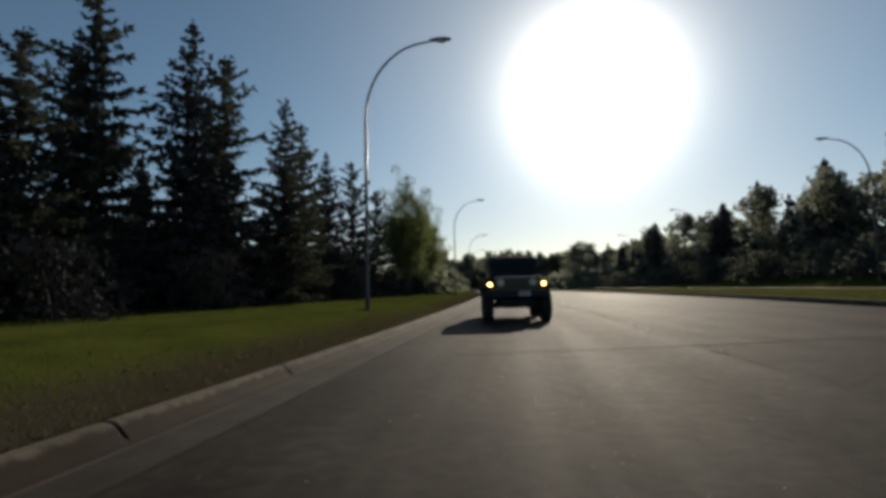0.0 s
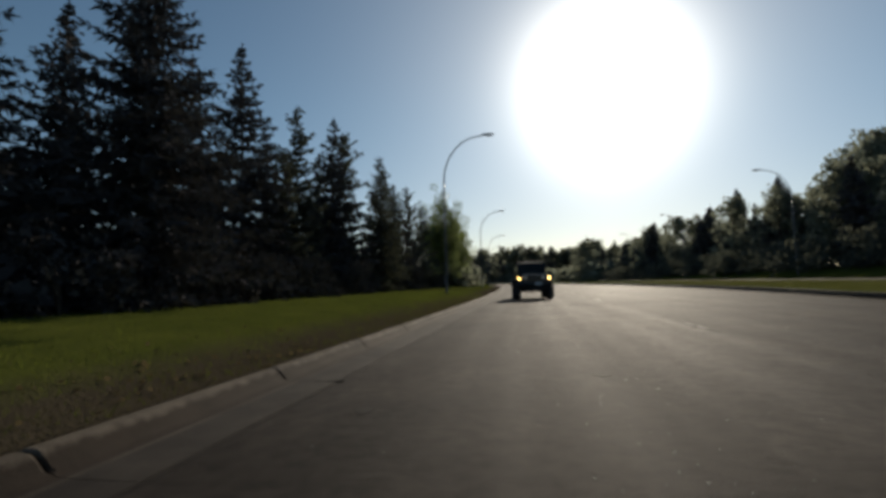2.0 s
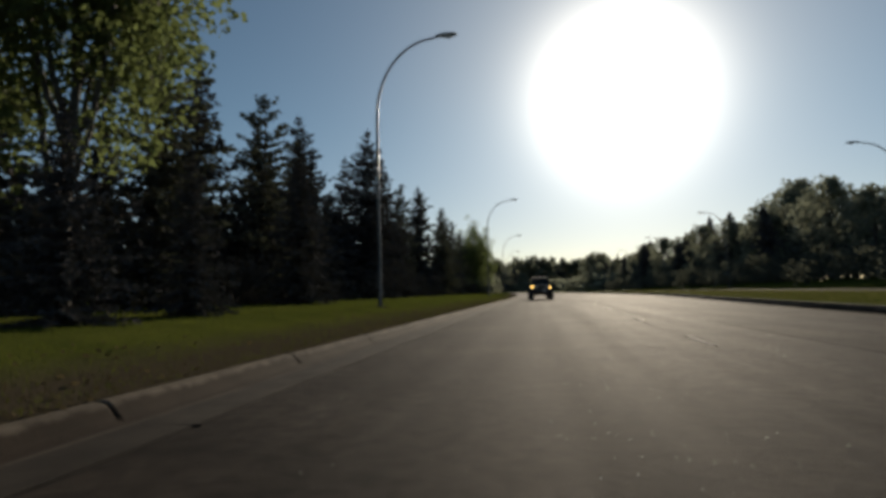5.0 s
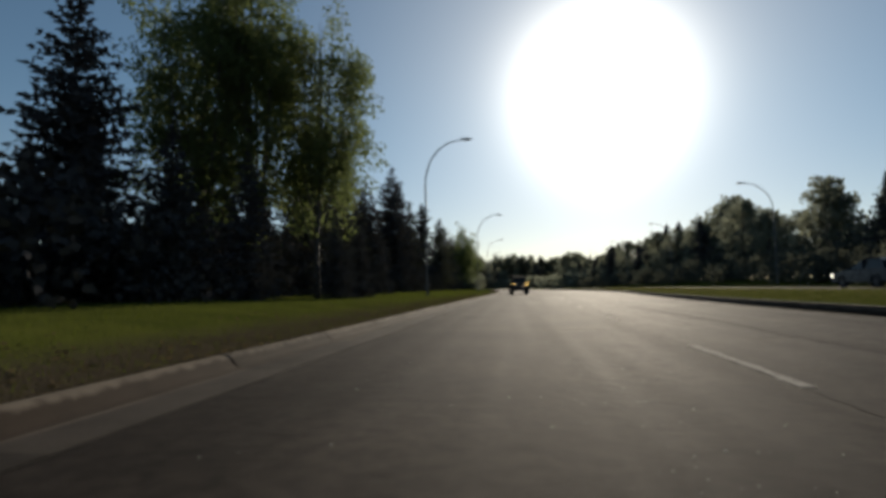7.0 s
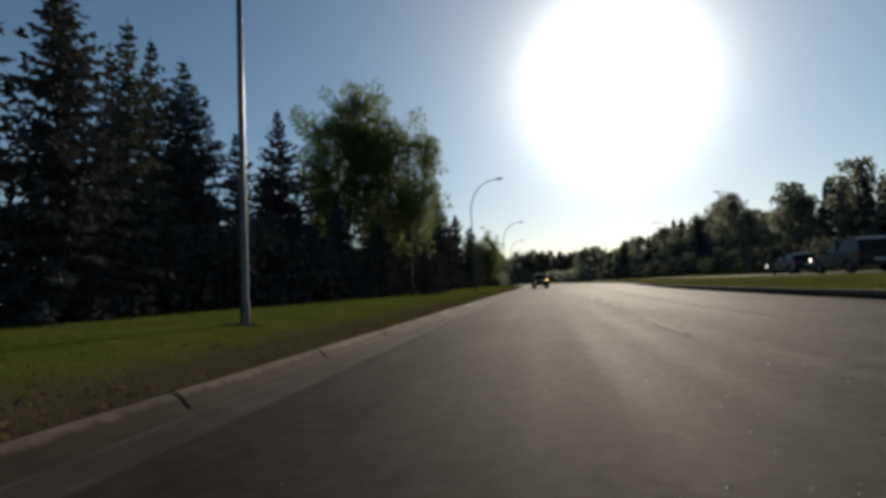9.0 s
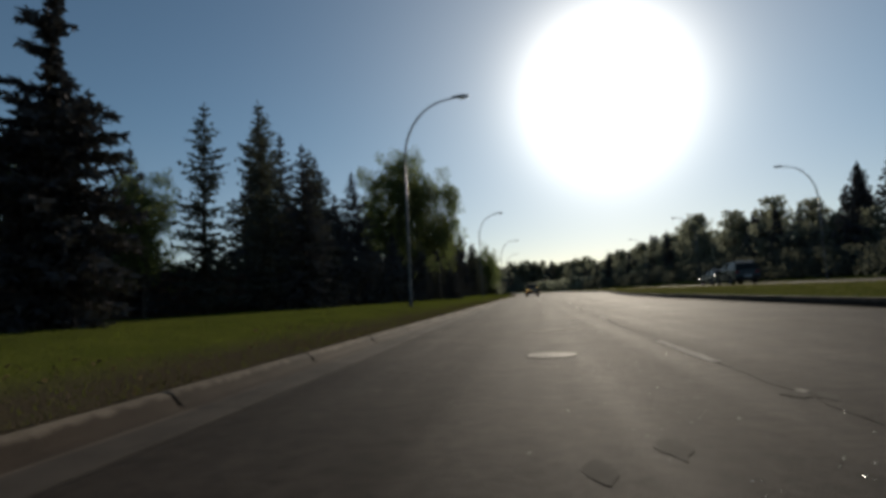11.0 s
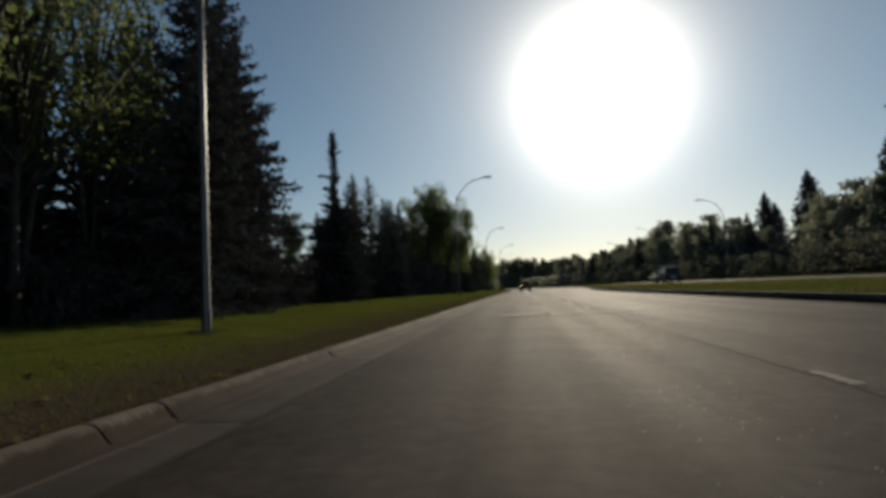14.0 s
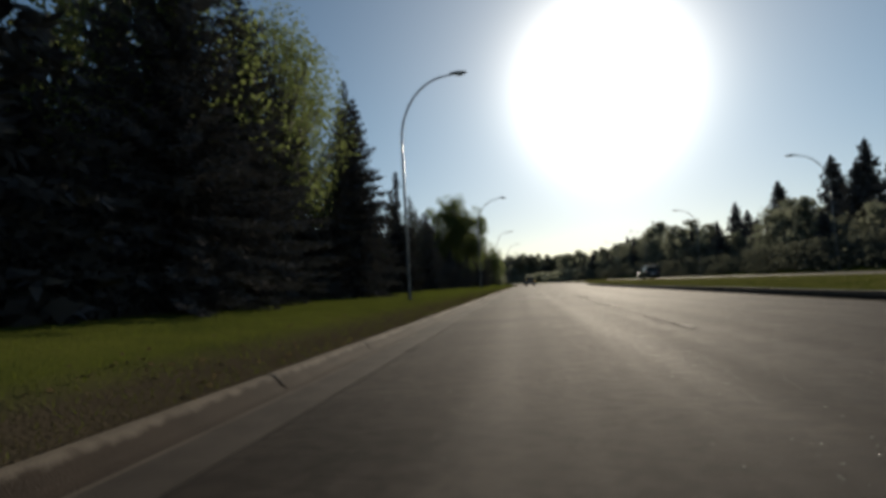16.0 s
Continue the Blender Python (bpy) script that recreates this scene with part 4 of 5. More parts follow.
thicket("dark undergrowth where the road bends away", [(float(far_right_x(y)) + rng.uniform(3, 9), y, rng.uniform(1.8, 3.0), rng.uniform(1.1, 1.6)) for y in np.arange(112, 322, 2.2)], 74, 12, 0.42, POPLAR)
thicket("dark undergrowth along the far verge", [(float(kerb_x(y)) - rng.uniform(5.5, 9.0), y, rng.uniform(1.3, 2.4), rng.uniform(1.1, 1.6)) for y in np.arange(58, 322, 2.6)], 76, 12, 0.42, POPLAR)


# ---- vehicles ----
CAR_BLACK = grained("black_car_paint", (0.022, 0.022, 0.024), (0.04, 0.04, 0.043), 3, 0.16, 0.0, 0.02, 120)
CAR_GREY = grained("grey_car_paint", (0.05, 0.055, 0.06), (0.08, 0.085, 0.09), 3, 0.16, 0.2, 0.02, 120)
CAR_DARK = grained("dark_blue_car_paint", (0.018, 0.022, 0.035), (0.03, 0.036, 0.05), 3, 0.16, 0.2, 0.02, 120)
RUBBER = grained("tyre_rubber", (0.025, 0.025, 0.025), (0.055, 0.055, 0.055), 12, 0.9, 0, 0.6)
PLASTIC = grained("black_plastic", (0.03, 0.03, 0.031), (0.055, 0.055, 0.056), 10, 0.7, 0, 0.3)
TOP = grained("black_soft_top", (0.025, 0.025, 0.025), (0.05, 0.049, 0.047), 8, 0.9, 0, 0.5)
RIM = grained("alloy_rim", (0.18, 0.18, 0.19), (0.30, 0.30, 0.31), 8, 0.4, 0.7, 0.1)
CHROME = material("chrome", (0.7, 0.7, 0.7), 0.12, 1.0)
PLATE = grained("plate_white", (0.45, 0.45, 0.45), (0.6, 0.6, 0.6), 20, 0.5, 0, 0.1)
GLASS = material("car_glass", (0.02, 0.024, 0.024), 0.10)
GLASS.node_tree.nodes["Principled BSDF"].inputs["Specular IOR Level"].default_value = 0.15
for m in (CAR_BLACK, CAR_GREY, CAR_DARK):
    m.node_tree.nodes["Principled BSDF"].inputs["Specular IOR Level"].default_value = 0.35
RED_LENS = material("red_lens", (0.25, 0.01, 0.01), 0.2)


def glowing(name, colour, power):
    m = material(name, colour, 0.3)
    b = m.node_tree.nodes["Principled BSDF"]
    b.inputs["Emission Color"].default_value = (*colour, 1)
    b.inputs["Emission Strength"].default_value = power
    return m


AMBER = glowing("lit_amber_lamp", (1.0, 0.62, 0.2), 9.0)
HEADLIGHT_GLINT = glowing("lit_headlight_glint", (1.0, 0.95, 0.85), 6.0)
LENS = material("headlight_glass", (0.5, 0.5, 0.5), 0.08)


def prism(bm, outline, x0, x1, bevel=0.0, taper=0.0):
    """A side outline in (y, z) drawn out from x0 to x1; taper pulls the upper part of both ends in."""
    zs = [z for _, z in outline]
    lo, hi = min(zs), max(zs)
    rings = []
    for x in (x0, x1):
        rings.append([bm.verts.new((x - math.copysign(taper * (z - lo) / (hi - lo), x) if taper else x, y, z)) for y, z in outline])
    n = len(outline)
    faces = [bm.faces.new(rings[0][::-1]), bm.faces.new(rings[1])]
    for i in range(n):
        faces.append(bm.faces.new((rings[0][i], rings[0][(i + 1) % n], rings[1][(i + 1) % n], rings[1][i])))
    bmesh.ops.recalc_face_normals(bm, faces=bm.faces)
    if bevel:
        es = {e for f in faces for e in f.edges}
        bmesh.ops.bevel(bm, geom=list(es), offset=bevel, segments=2, affect='EDGES', clamp_overlap=True)


def turned(bm, profile, centre, seg=24):
    """A ring turned about the x axis: profile of (x, radius), closed."""
    rings = []
    for k in range(seg):
        a = 2 * math.pi * k / seg
        rings.append([bm.verts.new((centre[0] + x, centre[1] + r * math.cos(a), centre[2] + r * math.sin(a))) for x, r in profile])
    n = len(profile)
    for k in range(seg):
        a, b = rings[k], rings[(k + 1) % seg]
        for i in range(n):
            bm.faces.new((a[i], a[(i + 1) % n], b[(i + 1) % n], b[i])).smooth = True
    bmesh.ops.recalc_face_normals(bm, faces=bm.faces)


def add_wheel(root, x, y, r, w, side, knobby=False, name="wheel"):
    wheel = new(name)
    wheel.parent = root
    wheel.location = (x, y, r)
    bm = bmesh.new()
    h = w / 2
    turned(bm, [(-h, r * 0.62), (-h, r * 0.9), (-h * 0.75, r * 0.985), (h * 0.75, r * 0.985), (h, r * 0.9), (h, r * 0.62), (h * 0.8, r * 0.58), (-h * 0.8, r * 0.58)], (0, 0, 0), 56 if knobby else 28)
    if knobby:
        # tread blocks: every other segment of the running surface stands proud
        for v in bm.verts:
            rad = math.hypot(v.co.y, v.co.z)
            if rad > r * 0.95 and int(round(math.atan2(v.co.z, v.co.y) / (2 * math.pi) * 56)) % 4 < 2:
                v.co.y, v.co.z = v.co.y * 1.035, v.co.z * 1.035
    part("tyre", bm, RUBBER, wheel)
    bm = bmesh.new()
    o = side * h * 0.7
    turned(bm, [(o - 0.03 * side, r * 0.6), (o, r * 0.6), (o, r * 0.53), (o - 0.05 * side, r * 0.5)], (0, 0, 0), 24)
    for k in range(5):
        m = Matrix.Rotation(2 * math.pi * k / 5, 4, 'X') @ Matrix.Translation((o - 0.03 * side, 0, r * 0.3)) @ Matrix.Diagonal((0.04, r * 0.2, r * 0.5, 1))
        bmesh.ops.create_cube(bm, size=1, matrix=m)
    bmesh.ops.create_cone(bm, segments=12, radius1=r * 0.17, radius2=r * 0.15, depth=0.07, cap_ends=True, matrix=Matrix.Translation((o - 0.02 * side, 0, 0)) @ Matrix.Rotation(math.pi / 2, 4, 'Y'))
    part("rim", bm, RIM, wheel)
    return wheel


def off_roader():
    """Boxy lifted four-wheel drive; its front faces -y, origin under the front axle."""
    root = new("off_road_car")
    tagged(root, "black boxy off-road car with lit amber turn signals on the asphalt", "car")
    R, WB = 0.44, 2.62
    for x, y, s in ((-0.80, 0, -1), (0.80, 0, 1), (-0.80, WB, -1), (0.80, WB, 1)):
        add_wheel(root, x, y, R, 0.30, s, True)
    bm = bmesh.new()
    prism(bm, [(0.62, 0.66), (0.62, 1.22), (3.35, 1.22), (3.38, 0.70), (3.30, 0.62), (0.70, 0.60)], -0.74, 0.74, 0.03)
    part("tub", bm, CAR_BLACK, root)
    bm = bmesh.new()
    prism(bm, [(-0.42, 0.86), (-0.44, 1.24), (-0.30, 1.29), (0.64, 1.34), (0.66, 0.80)], -0.62, 0.62, 0.045)
    part("bonnet", bm, CAR_BLACK, root)
    bm = bmesh.new()
    box(bm, 0, -0.46, 1.05, 1.18, 0.06, 0.42, 0.025)
    grille = part("grille", bm, CAR_BLACK, root)
    for k in range(7):
        bm = bmesh.new()
        box(bm, -0.27 + 0.09 * k, -0.495, 1.08, 0.045, 0.012, 0.27, 0.004)
        part("slot", bm, PLASTIC, grille)
    for s in (-1, 1):
        bm = bmesh.new()
        bmesh.ops.create_cone(bm, segments=20, radius1=0.105, radius2=0.095, depth=0.05, cap_ends=True, matrix=Matrix.Translation((s * 0.44, -0.50, 1.11)) @ Matrix.Rotation(math.pi / 2, 4, 'X'))
        part("headlight", bm, LENS, root)
        bm = bmesh.new()
        bmesh.ops.create_cone(bm, segments=14, radius1=0.055, radius2=0.05, depth=0.04, cap_ends=True, matrix=Matrix.Translation((s * 0.74, -0.44, 1.07)) @ Matrix.Rotation(math.pi / 2, 4, 'X'))
        part("turn_signal", bm, AMBER, root, "lit amber turn signal")
        # flat flared wings
        bm = bmesh.new()
        prism(bm, [(-0.50, 0.98), (-0.44, 1.06), (0.34, 1.06), (0.62, 0.86), (0.70, 0.62), (0.64, 0.60), (0.50, 0.82), (0.30, 0.99), (-0.40, 1.00)], s * 0.60, s * 0.97, 0.012)
        part("front_wing", bm, PLASTIC, root)
        bm = bmesh.new()
        prism(bm, [(WB - 0.66, 0.62), (WB - 0.46, 0.98), (WB + 0.40, 1.00), (WB + 0.62, 0.70), (WB + 0.56, 0.68), (WB + 0.36, 0.93), (WB - 0.42, 0.92), (WB - 0.58, 0.62)], s * 0.70, s * 0.97, 0.012)
        part("rear_wing", bm, PLASTIC, root)
        bm = bmesh.new()
        prism(bm, [(0.80, 0.72), (0.80, 1.24), (1.86, 1.24), (1.80, 0.70)], s * 0.745, s * 0.765, 0.008)
        door = part("door", bm, CAR_BLACK, root)
        bm = bmesh.new()
        box(bm, s * 0.78, 1.70, 1.12, 0.03, 0.16, 0.035, 0.008)
        part("handle", bm, PLASTIC, door)
        bm = bmesh.new()
        prism(bm, [(0.92, 1.27), (1.08, 1.80), (1.84, 1.80), (1.84, 1.27)], s * 0.715, s * 0.728)
        part("side_window", bm, GLASS, root)
        bm = bmesh.new()
        prism(bm, [(1.98, 1.30), (1.98, 1.78), (3.20, 1.76), (3.24, 1.30)], s * 0.712, s * 0.724)
        part("side_window", bm, GLASS, root)
        bm = bmesh.new()
        box(bm, s * 0.93, 0.90, 1.36, 0.22, 0.09, 0.19, 0.03)
        tube(bm, [(s * 0.74, 0.94, 1.24), (s * 0.84, 0.92, 1.28)], [0.02, 0.02], 6)
        mirror = part("mirror", bm, PLASTIC, root)
        bm = bmesh.new()
        box(bm, s * 0.93, 0.948, 1.36, 0.17, 0.008, 0.14)
        part("mirror_glass", bm, CHROME, mirror)
        bm = bmesh.new()
        box(bm, s * 0.66, 3.40, 0.98, 0.13, 0.06, 0.24, 0.015)
        part("tail_lamp", bm, RED_LENS, root)
        bm = bmesh.new()
        tube(bm, [(s * 0.78, 0.72, 0.52), (s * 0.84, 0.9, 0.47), (s * 0.84, 1.85, 0.47), (s * 0.78, 2.0, 0.52)], [0.035] * 4, 8)
        part("side_step", bm, PLASTIC, root)
    # windscreen frame and glass
    bm = bmesh.new()
    for s in (-1, 1):
        prism(bm, [(0.66, 1.22), (0.62, 1.26), (0.86, 1.86), (0.93, 1.86)], s * 0.66, s * 0.73)
    prism(bm, [(0.64, 1.22), (0.60, 1.30), (0.66, 1.33), (0.70, 1.24)], -0.73, 0.73)
    prism(bm, [(0.83, 1.79), (0.86, 1.88), (0.94, 1.88), (0.90, 1.79)], -0.73, 0.73)
    part("windscreen_frame", bm, CAR_BLACK, root)
    bm = bmesh.new()
    prism(bm, [(0.665, 1.32), (0.855, 1.80), (0.865, 1.80), (0.675, 1.32)], -0.665, 0.665)
    part("windscreen", bm, GLASS, root)
    bm = bmesh.new()
    prism(bm, [(0.84, 1.86), (0.90, 1.93), (1.60, 1.985), (3.10, 1.96), (3.30, 1.88), (3.38, 1.22), (3.28, 1.22), (3.20, 1.80), (1.0, 1.84)], -0.735, 0.735, 0.02, 0.05)
    part("hard_top", bm, TOP, root)
    for y in (1.90, 3.24):
        for s in (-1, 1):
            bm = bmesh.new()
            box(bm, s * 0.70, y, 1.53, 0.05, 0.10, 0.64, 0.01)
            part("pillar", bm, TOP, root)
    bm = bmesh.new()
    prism(bm, [(-0.62, 0.66), (-0.72, 0.72), (-0.72, 0.88), (-0.62, 0.92), (-0.48, 0.90), (-0.48, 0.66)], -0.86, 0.86, 0.02)
    part("front_bumper", bm, PLASTIC, root)
    bm = bmesh.new()
    box(bm, 0.18, -0.735, 0.80, 0.31, 0.012, 0.15, 0.004)
    part("number_plate", bm, PLATE, root, "plain white number plate")
    bm = bmesh.new()
    box(bm, 0, 3.46, 0.72, 1.55, 0.16, 0.16, 0.03)
    part("rear_bumper", bm, PLASTIC, root)
    spare = add_wheel(root, 0, 0, R * 0.98, 0.26, 1, True, "spare_wheel")
    spare.matrix_basis = pose(0.05, 3.56, 1.10, 0, 0, 90)
    bm = bmesh.new()
    box(bm, 0, 1.2, 0.56, 0.9, 3.6, 0.10, 0.02)
    box(bm, 0, 0, 0.44, 1.5, 0.12, 0.12, 0.03)
    box(bm, 0, WB, 0.44, 1.5, 0.12, 0.12, 0.03)
    part("chassis", bm, PLASTIC, root)
    for s in (-1, 1):
        bm = bmesh.new()
        tube(bm, [(s * 0.55, -0.50, 0.66), (s * 0.62, 0, 0.50)], [0.03, 0.03], 6)
        part("damper", bm, PLASTIC, root)
    return root


jeep = off_roader()
jeep.matrix_basis = pose(-1.55, 15.0, 0.0, 0, 0, 4) @ Matrix.Diagonal((1.06, 1.06, 1.03, 1))


def road_car(label, paint, suv, lit):
    """Rounded everyday car, front towards -y, origin under the front axle."""
    root = tagged(new("car"), label, "car")
    R, WB = (0.36, 2.7) if suv else (0.32, 2.65)
    for x, y, s in ((-0.76, 0, -1), (0.76, 0, 1), (-0.76, WB, -1), (0.76, WB, 1)):
        add_wheel(root, x, y, R, 0.22, s)

    def arch(cy):
        return [(cy + (R + 0.07) * math.cos(a), 0.30 + (R + 0.06) * math.sin(a)) for a in [math.pi * k / 6 for k in range(7)]][::-1]
    top = 1.06 if suv else 0.92
    low = [(-0.85, 0.30)] + arch(0) + arch(WB) + [(WB + 0.85, 0.32)]
    up = [(WB + 0.92, 0.62), (WB + 0.86, top), (WB + 0.3, top + 0.03), (0.75, top), (-0.1, top - 0.06), (-0.72, top - 0.20), (-0.90, 0.62)]
    bm = bmesh.new()
    prism(bm, low + up, -0.88, 0.88, 0.0, 0.06)
    part("body", bm, paint, root)
    roof = 1.70 if suv else 1.43
    rear = WB + (0.75 if suv else 0.45)
    bm = bmesh.new()
    prism(bm, [(0.55, top), (1.30, roof - 0.05), (1.75, roof), (rear - 0.5, roof - 0.02), (rear - 0.12, roof - 0.16), (rear + 0.1, top)], -0.78, 0.78, 0.03, 0.14)
    cabin = part("cabin", bm, GLASS, root, "dark glazed cabin")
    bm = bmesh.new()
    prism(bm, [(1.22, roof - 0.05), (1.75, roof + 0.012), (rear - 0.5, roof - 0.005), (rear - 0.2, roof - 0.10), (rear - 0.5, roof - 0.05), (1.75, roof - 0.04)], -0.665, 0.665, 0.012)
    part("roof", bm, paint, cabin)
    for s in (-1, 1):
        bm = bmesh.new()
        prism(bm, [(1.60, top), (1.64, roof - 0.06), (1.72, roof - 0.05), (1.72, top)], s * 0.70, s * 0.79, 0, 0.0)
        part("pillar", bm, paint, cabin)
        # on the far-carriageway cars this added glow imitates sun glints at the front corners
        bm = bmesh.new()
        box(bm, s * 0.71, -0.80, top - 0.28, 0.36, 0.22, 0.14, 0.05)
        part("headlight", bm, HEADLIGHT_GLINT if lit else LENS, root)
        bm = bmesh.new()
        box(bm, s * 0.68, WB + 0.88, top - 0.16, 0.28, 0.08, 0.16, 0.03)
        part("tail_lamp", bm, RED_LENS, root)
        bm = bmesh.new()
        box(bm, s * 0.94, 0.82, top + 0.06, 0.18, 0.10, 0.13, 0.03)
        part("mirror", bm, paint, root)
        for y in (1.1, 2.05):
            bm = bmesh.new()
            box(bm, s * 0.865, y + 0.25, top - 0.16, 0.02, 0.16, 0.03, 0.006)
            part("handle", bm, PLASTIC, root)
    bm = bmesh.new()
    box(bm, 0, -0.885, 0.60, 0.9, 0.05, 0.16, 0.02)
    part("grille", bm, PLASTIC, root)
    bm = bmesh.new()
    box(bm, 0, WB + 0.93, 0.62, 0.5, 0.012, 0.13)
    part("number_plate", bm, PLATE, root, "plain white number plate")
    return root


road_car("dark sport utility car on the far carriageway", CAR_BLACK, True, True).matrix_basis = pose(13.4, -26.6, 0.50, 0, 0, 180)
road_car("dark blue saloon car on the far carriageway", CAR_DARK, False, True).matrix_basis = pose(15.6, -15.5, 0.50, 0, 0, 180)
road_car("dark grey saloon car with lit headlights on the asphalt", CAR_GREY, False, True).matrix_basis = pose(-2.0, 92.0, 0.0, 0, 0, 4)


# ---- houses and fence behind the trees ----
SIDING = grained("beige_siding", (0.22, 0.19, 0.15), (0.32, 0.29, 0.24), 2, 0.85, 0, 0.3)
SHINGLE = grained("brown_shingles", (0.05, 0.042, 0.036), (0.11, 0.095, 0.08), 5, 0.95, 0, 0.8)
FENCE = grained("stained_fence_wood", (0.065, 0.035, 0.025), (0.13, 0.075, 0.05), 4, 0.85, 0, 0.5, 60, 0.5, 0.3)
TRIM = grained("white_trim", (0.55, 0.55, 0.53), (0.7, 0.7, 0.68), 4, 0.6, 0, 0.1)


def house(x, y, turn, w, d, eaves, ridge, label):
    root = tagged(new("house"), label, "house")
    root.matrix_basis = pose(x, y, 0.55, 0, 0, turn)
    bm = bmesh.new()
    prism(bm, [(-d / 2, -0.1), (-d / 2, eaves), (0, ridge - 0.12), (d / 2, eaves), (d / 2, -0.1)], -w / 2, w / 2)
    wall = part("wall", bm, SIDING, root)
    for s in (-1, 1):
        bm = bmesh.new()
        e, o = (s * (d / 2 + 0.5), eaves - 0.5 * (ridge - eaves) / (d / 2)), 0.10
        prism(bm, [(0, ridge), (0, ridge + o), (e[0], e[1] + o), (e[0], e[1])], -w / 2 - 0.4, w / 2 + 0.4)
        part("roof", bm, SHINGLE, root)
        for k in range(12):
            q0, q1 = k / 12, (k + 1) / 12
            bm = bmesh.new()
            y0, y1 = e[0] * q0, e[0] * q1
            z0, z1 = ridge + (e[1] - ridge) * q0 + o, ridge + (e[1] - ridge) * q1 + o
            prism(bm, [(y0, z0 + 0.004), (y1, z1 + 0.03), (y1, z1 + 0.004)], -w / 2 - 0.41, w / 2 + 0.41)
            part("shingle_course", bm, SHINGLE, root)
    for wx in (-w / 4, w / 4):
        for s in (-1, 1):
            bm = bmesh.new()
            box(bm, wx, s * d / 2, 1.5, 1.5, 0.10, 1.2, 0.01)
            window = part("window", bm, TRIM, root)
            bm = bmesh.new()
            box(bm, wx, s * (d / 2 + 0.045), 1.5, 1.3, 0.03, 1.0)
            part("pane", bm, GLASS, window)
    bm = bmesh.new()
    box(bm, w / 4, 0.6, ridge + 0.3, 0.5, 0.5, 1.0, 0.02)
    part("chimney", bm, SIDING, root)
    return root


house(-29.0, -47.0, 25, 11, 8, 2.6, 4.3, "low house with a brown shingled roof behind the fence")
house(-24.0, -64.0, -60, 10, 7, 2.5, 4.2, "beige house with a brown shingled gable roof behind the trees")

fence = tagged(new("fence"), "dark reddish brown wooden board fence behind the verge", "fence")
fence.location = (-16.0, 0, 0)
bm = bmesh.new()
box(bm, 0, 0, 0.95, 0.022, 0.136, 1.86, 0.004)
board = bpy.data.meshes.new("board")
bm.to_mesh(board)
bm.free()
board.materials.append(FENCE)
bm = bmesh.new()
box(bm, 0.07, 0, 1.0, 0.10, 0.10, 2.05, 0.008)
post = bpy.data.meshes.new("post")
bm.to_mesh(post)
bm.free()
post.materials.append(FENCE)
bm = bmesh.new()
box(bm, 0.035, 0, 0, 0.04, 2.4, 0.09, 0.004)
rail = bpy.data.meshes.new("rail")
bm.to_mesh(rail)
bm.free()
rail.materials.append(FENCE)
for k in range(13):
    y = -78 + 2.4 * k
    for name, me, yy, z in [("post", post, y, 0.52)] + [("rail", rail, y + 1.2, 0.52 + h) for h in (0.4, 1.6)]:
        ob = new(name, me)
        ob.parent = fence
        ob.location = (0, yy, z)
    for b in range(17):
        ob = new("board", board)
        ob.parent = fence
        ob.matrix_basis = pose(0, y + 0.07 + 0.141 * b, 0.52 + random.uniform(-0.012, 0.012), random.uniform(-0.4, 0.4))


# ---- wear of the carriageway ----
ASPHALT_DARK = grained("oil_stained_asphalt", (0.020, 0.018, 0.016), (0.042, 0.037, 0.032), 4, 0.8, 0, 0.5)
CRUMB = grained("broken_patch_edge", (0.16, 0.145, 0.125), (0.34, 0.32, 0.28), 12, 0.8, 0, 0.7)
IRON = grained("worn_iron", (0.035, 0.032, 0.029), (0.085, 0.078, 0.07), 9, 0.6, 0.2, 0.4, 60)
for m in (ASPHALT_DARK, CRUMB, IRON):
    m.node_tree.nodes["Principled BSDF"].inputs["Specular IOR Level"].default_value = 0.06

def crack(name, pts, width, mat, label, category="crack", z=0.004):
    """A filled crack: a thin uneven ribbon, slightly proud."""
    left, right = [], []
    for i, (x, y) in enumerate(pts):
        a, b = pts[max(i - 1, 0)], pts[min(i + 1, len(pts) - 1)]
        d = Vector((b[0] - a[0], b[1] - a[1])).normalized()
        w = width * random.uniform(0.35, 1.2)
        left.append((x - d.y * w, y + d.x * w))
        right.append((x + d.y * w, y - d.x * w))
    ob = flat_patch(name, left + right[::-1], z, mat, "", "", parent=road)
    return ob


def wander(x0, y0, x1, y1, n, amp):
    out = []
    dx = dy = 0.0
    for i in range(n + 1):
        q = i / n
        dx += random.uniform(-amp, amp)
        dy += random.uniform(-amp, amp)
        env = math.sin(math.pi * q) * 0.8 + 0.2
        out.append((x0 + (x1 - x0) * q + dx * env, y0 + (y1 - y0) * q + dy * env))
    return out


def blob(cx, cy, rx, ry, n=26, rough=0.16):
    ph = [random.uniform(0, 6.28) for _ in range(4)]
    return [(cx + rx * (1 + rough * (math.sin(2 * a + ph[0]) * 0.6 + math.sin(5 * a + ph[1]) * 0.5 + math.sin(9 * a + ph[2]) * 0.35)) * math.cos(a),
             cy + ry * (1 + rough * (math.sin(3 * a + ph[3]) * 0.6 + math.sin(7 * a + ph[0]) * 0.5)) * math.sin(a)) for a in [2 * math.pi * k / n for k in range(n)]]


PATCH = grained("concrete_patch", (0.085, 0.074, 0.062), (0.165, 0.148, 0.126), 3.0, 0.85, 0, 0.7, 60, 0.6)


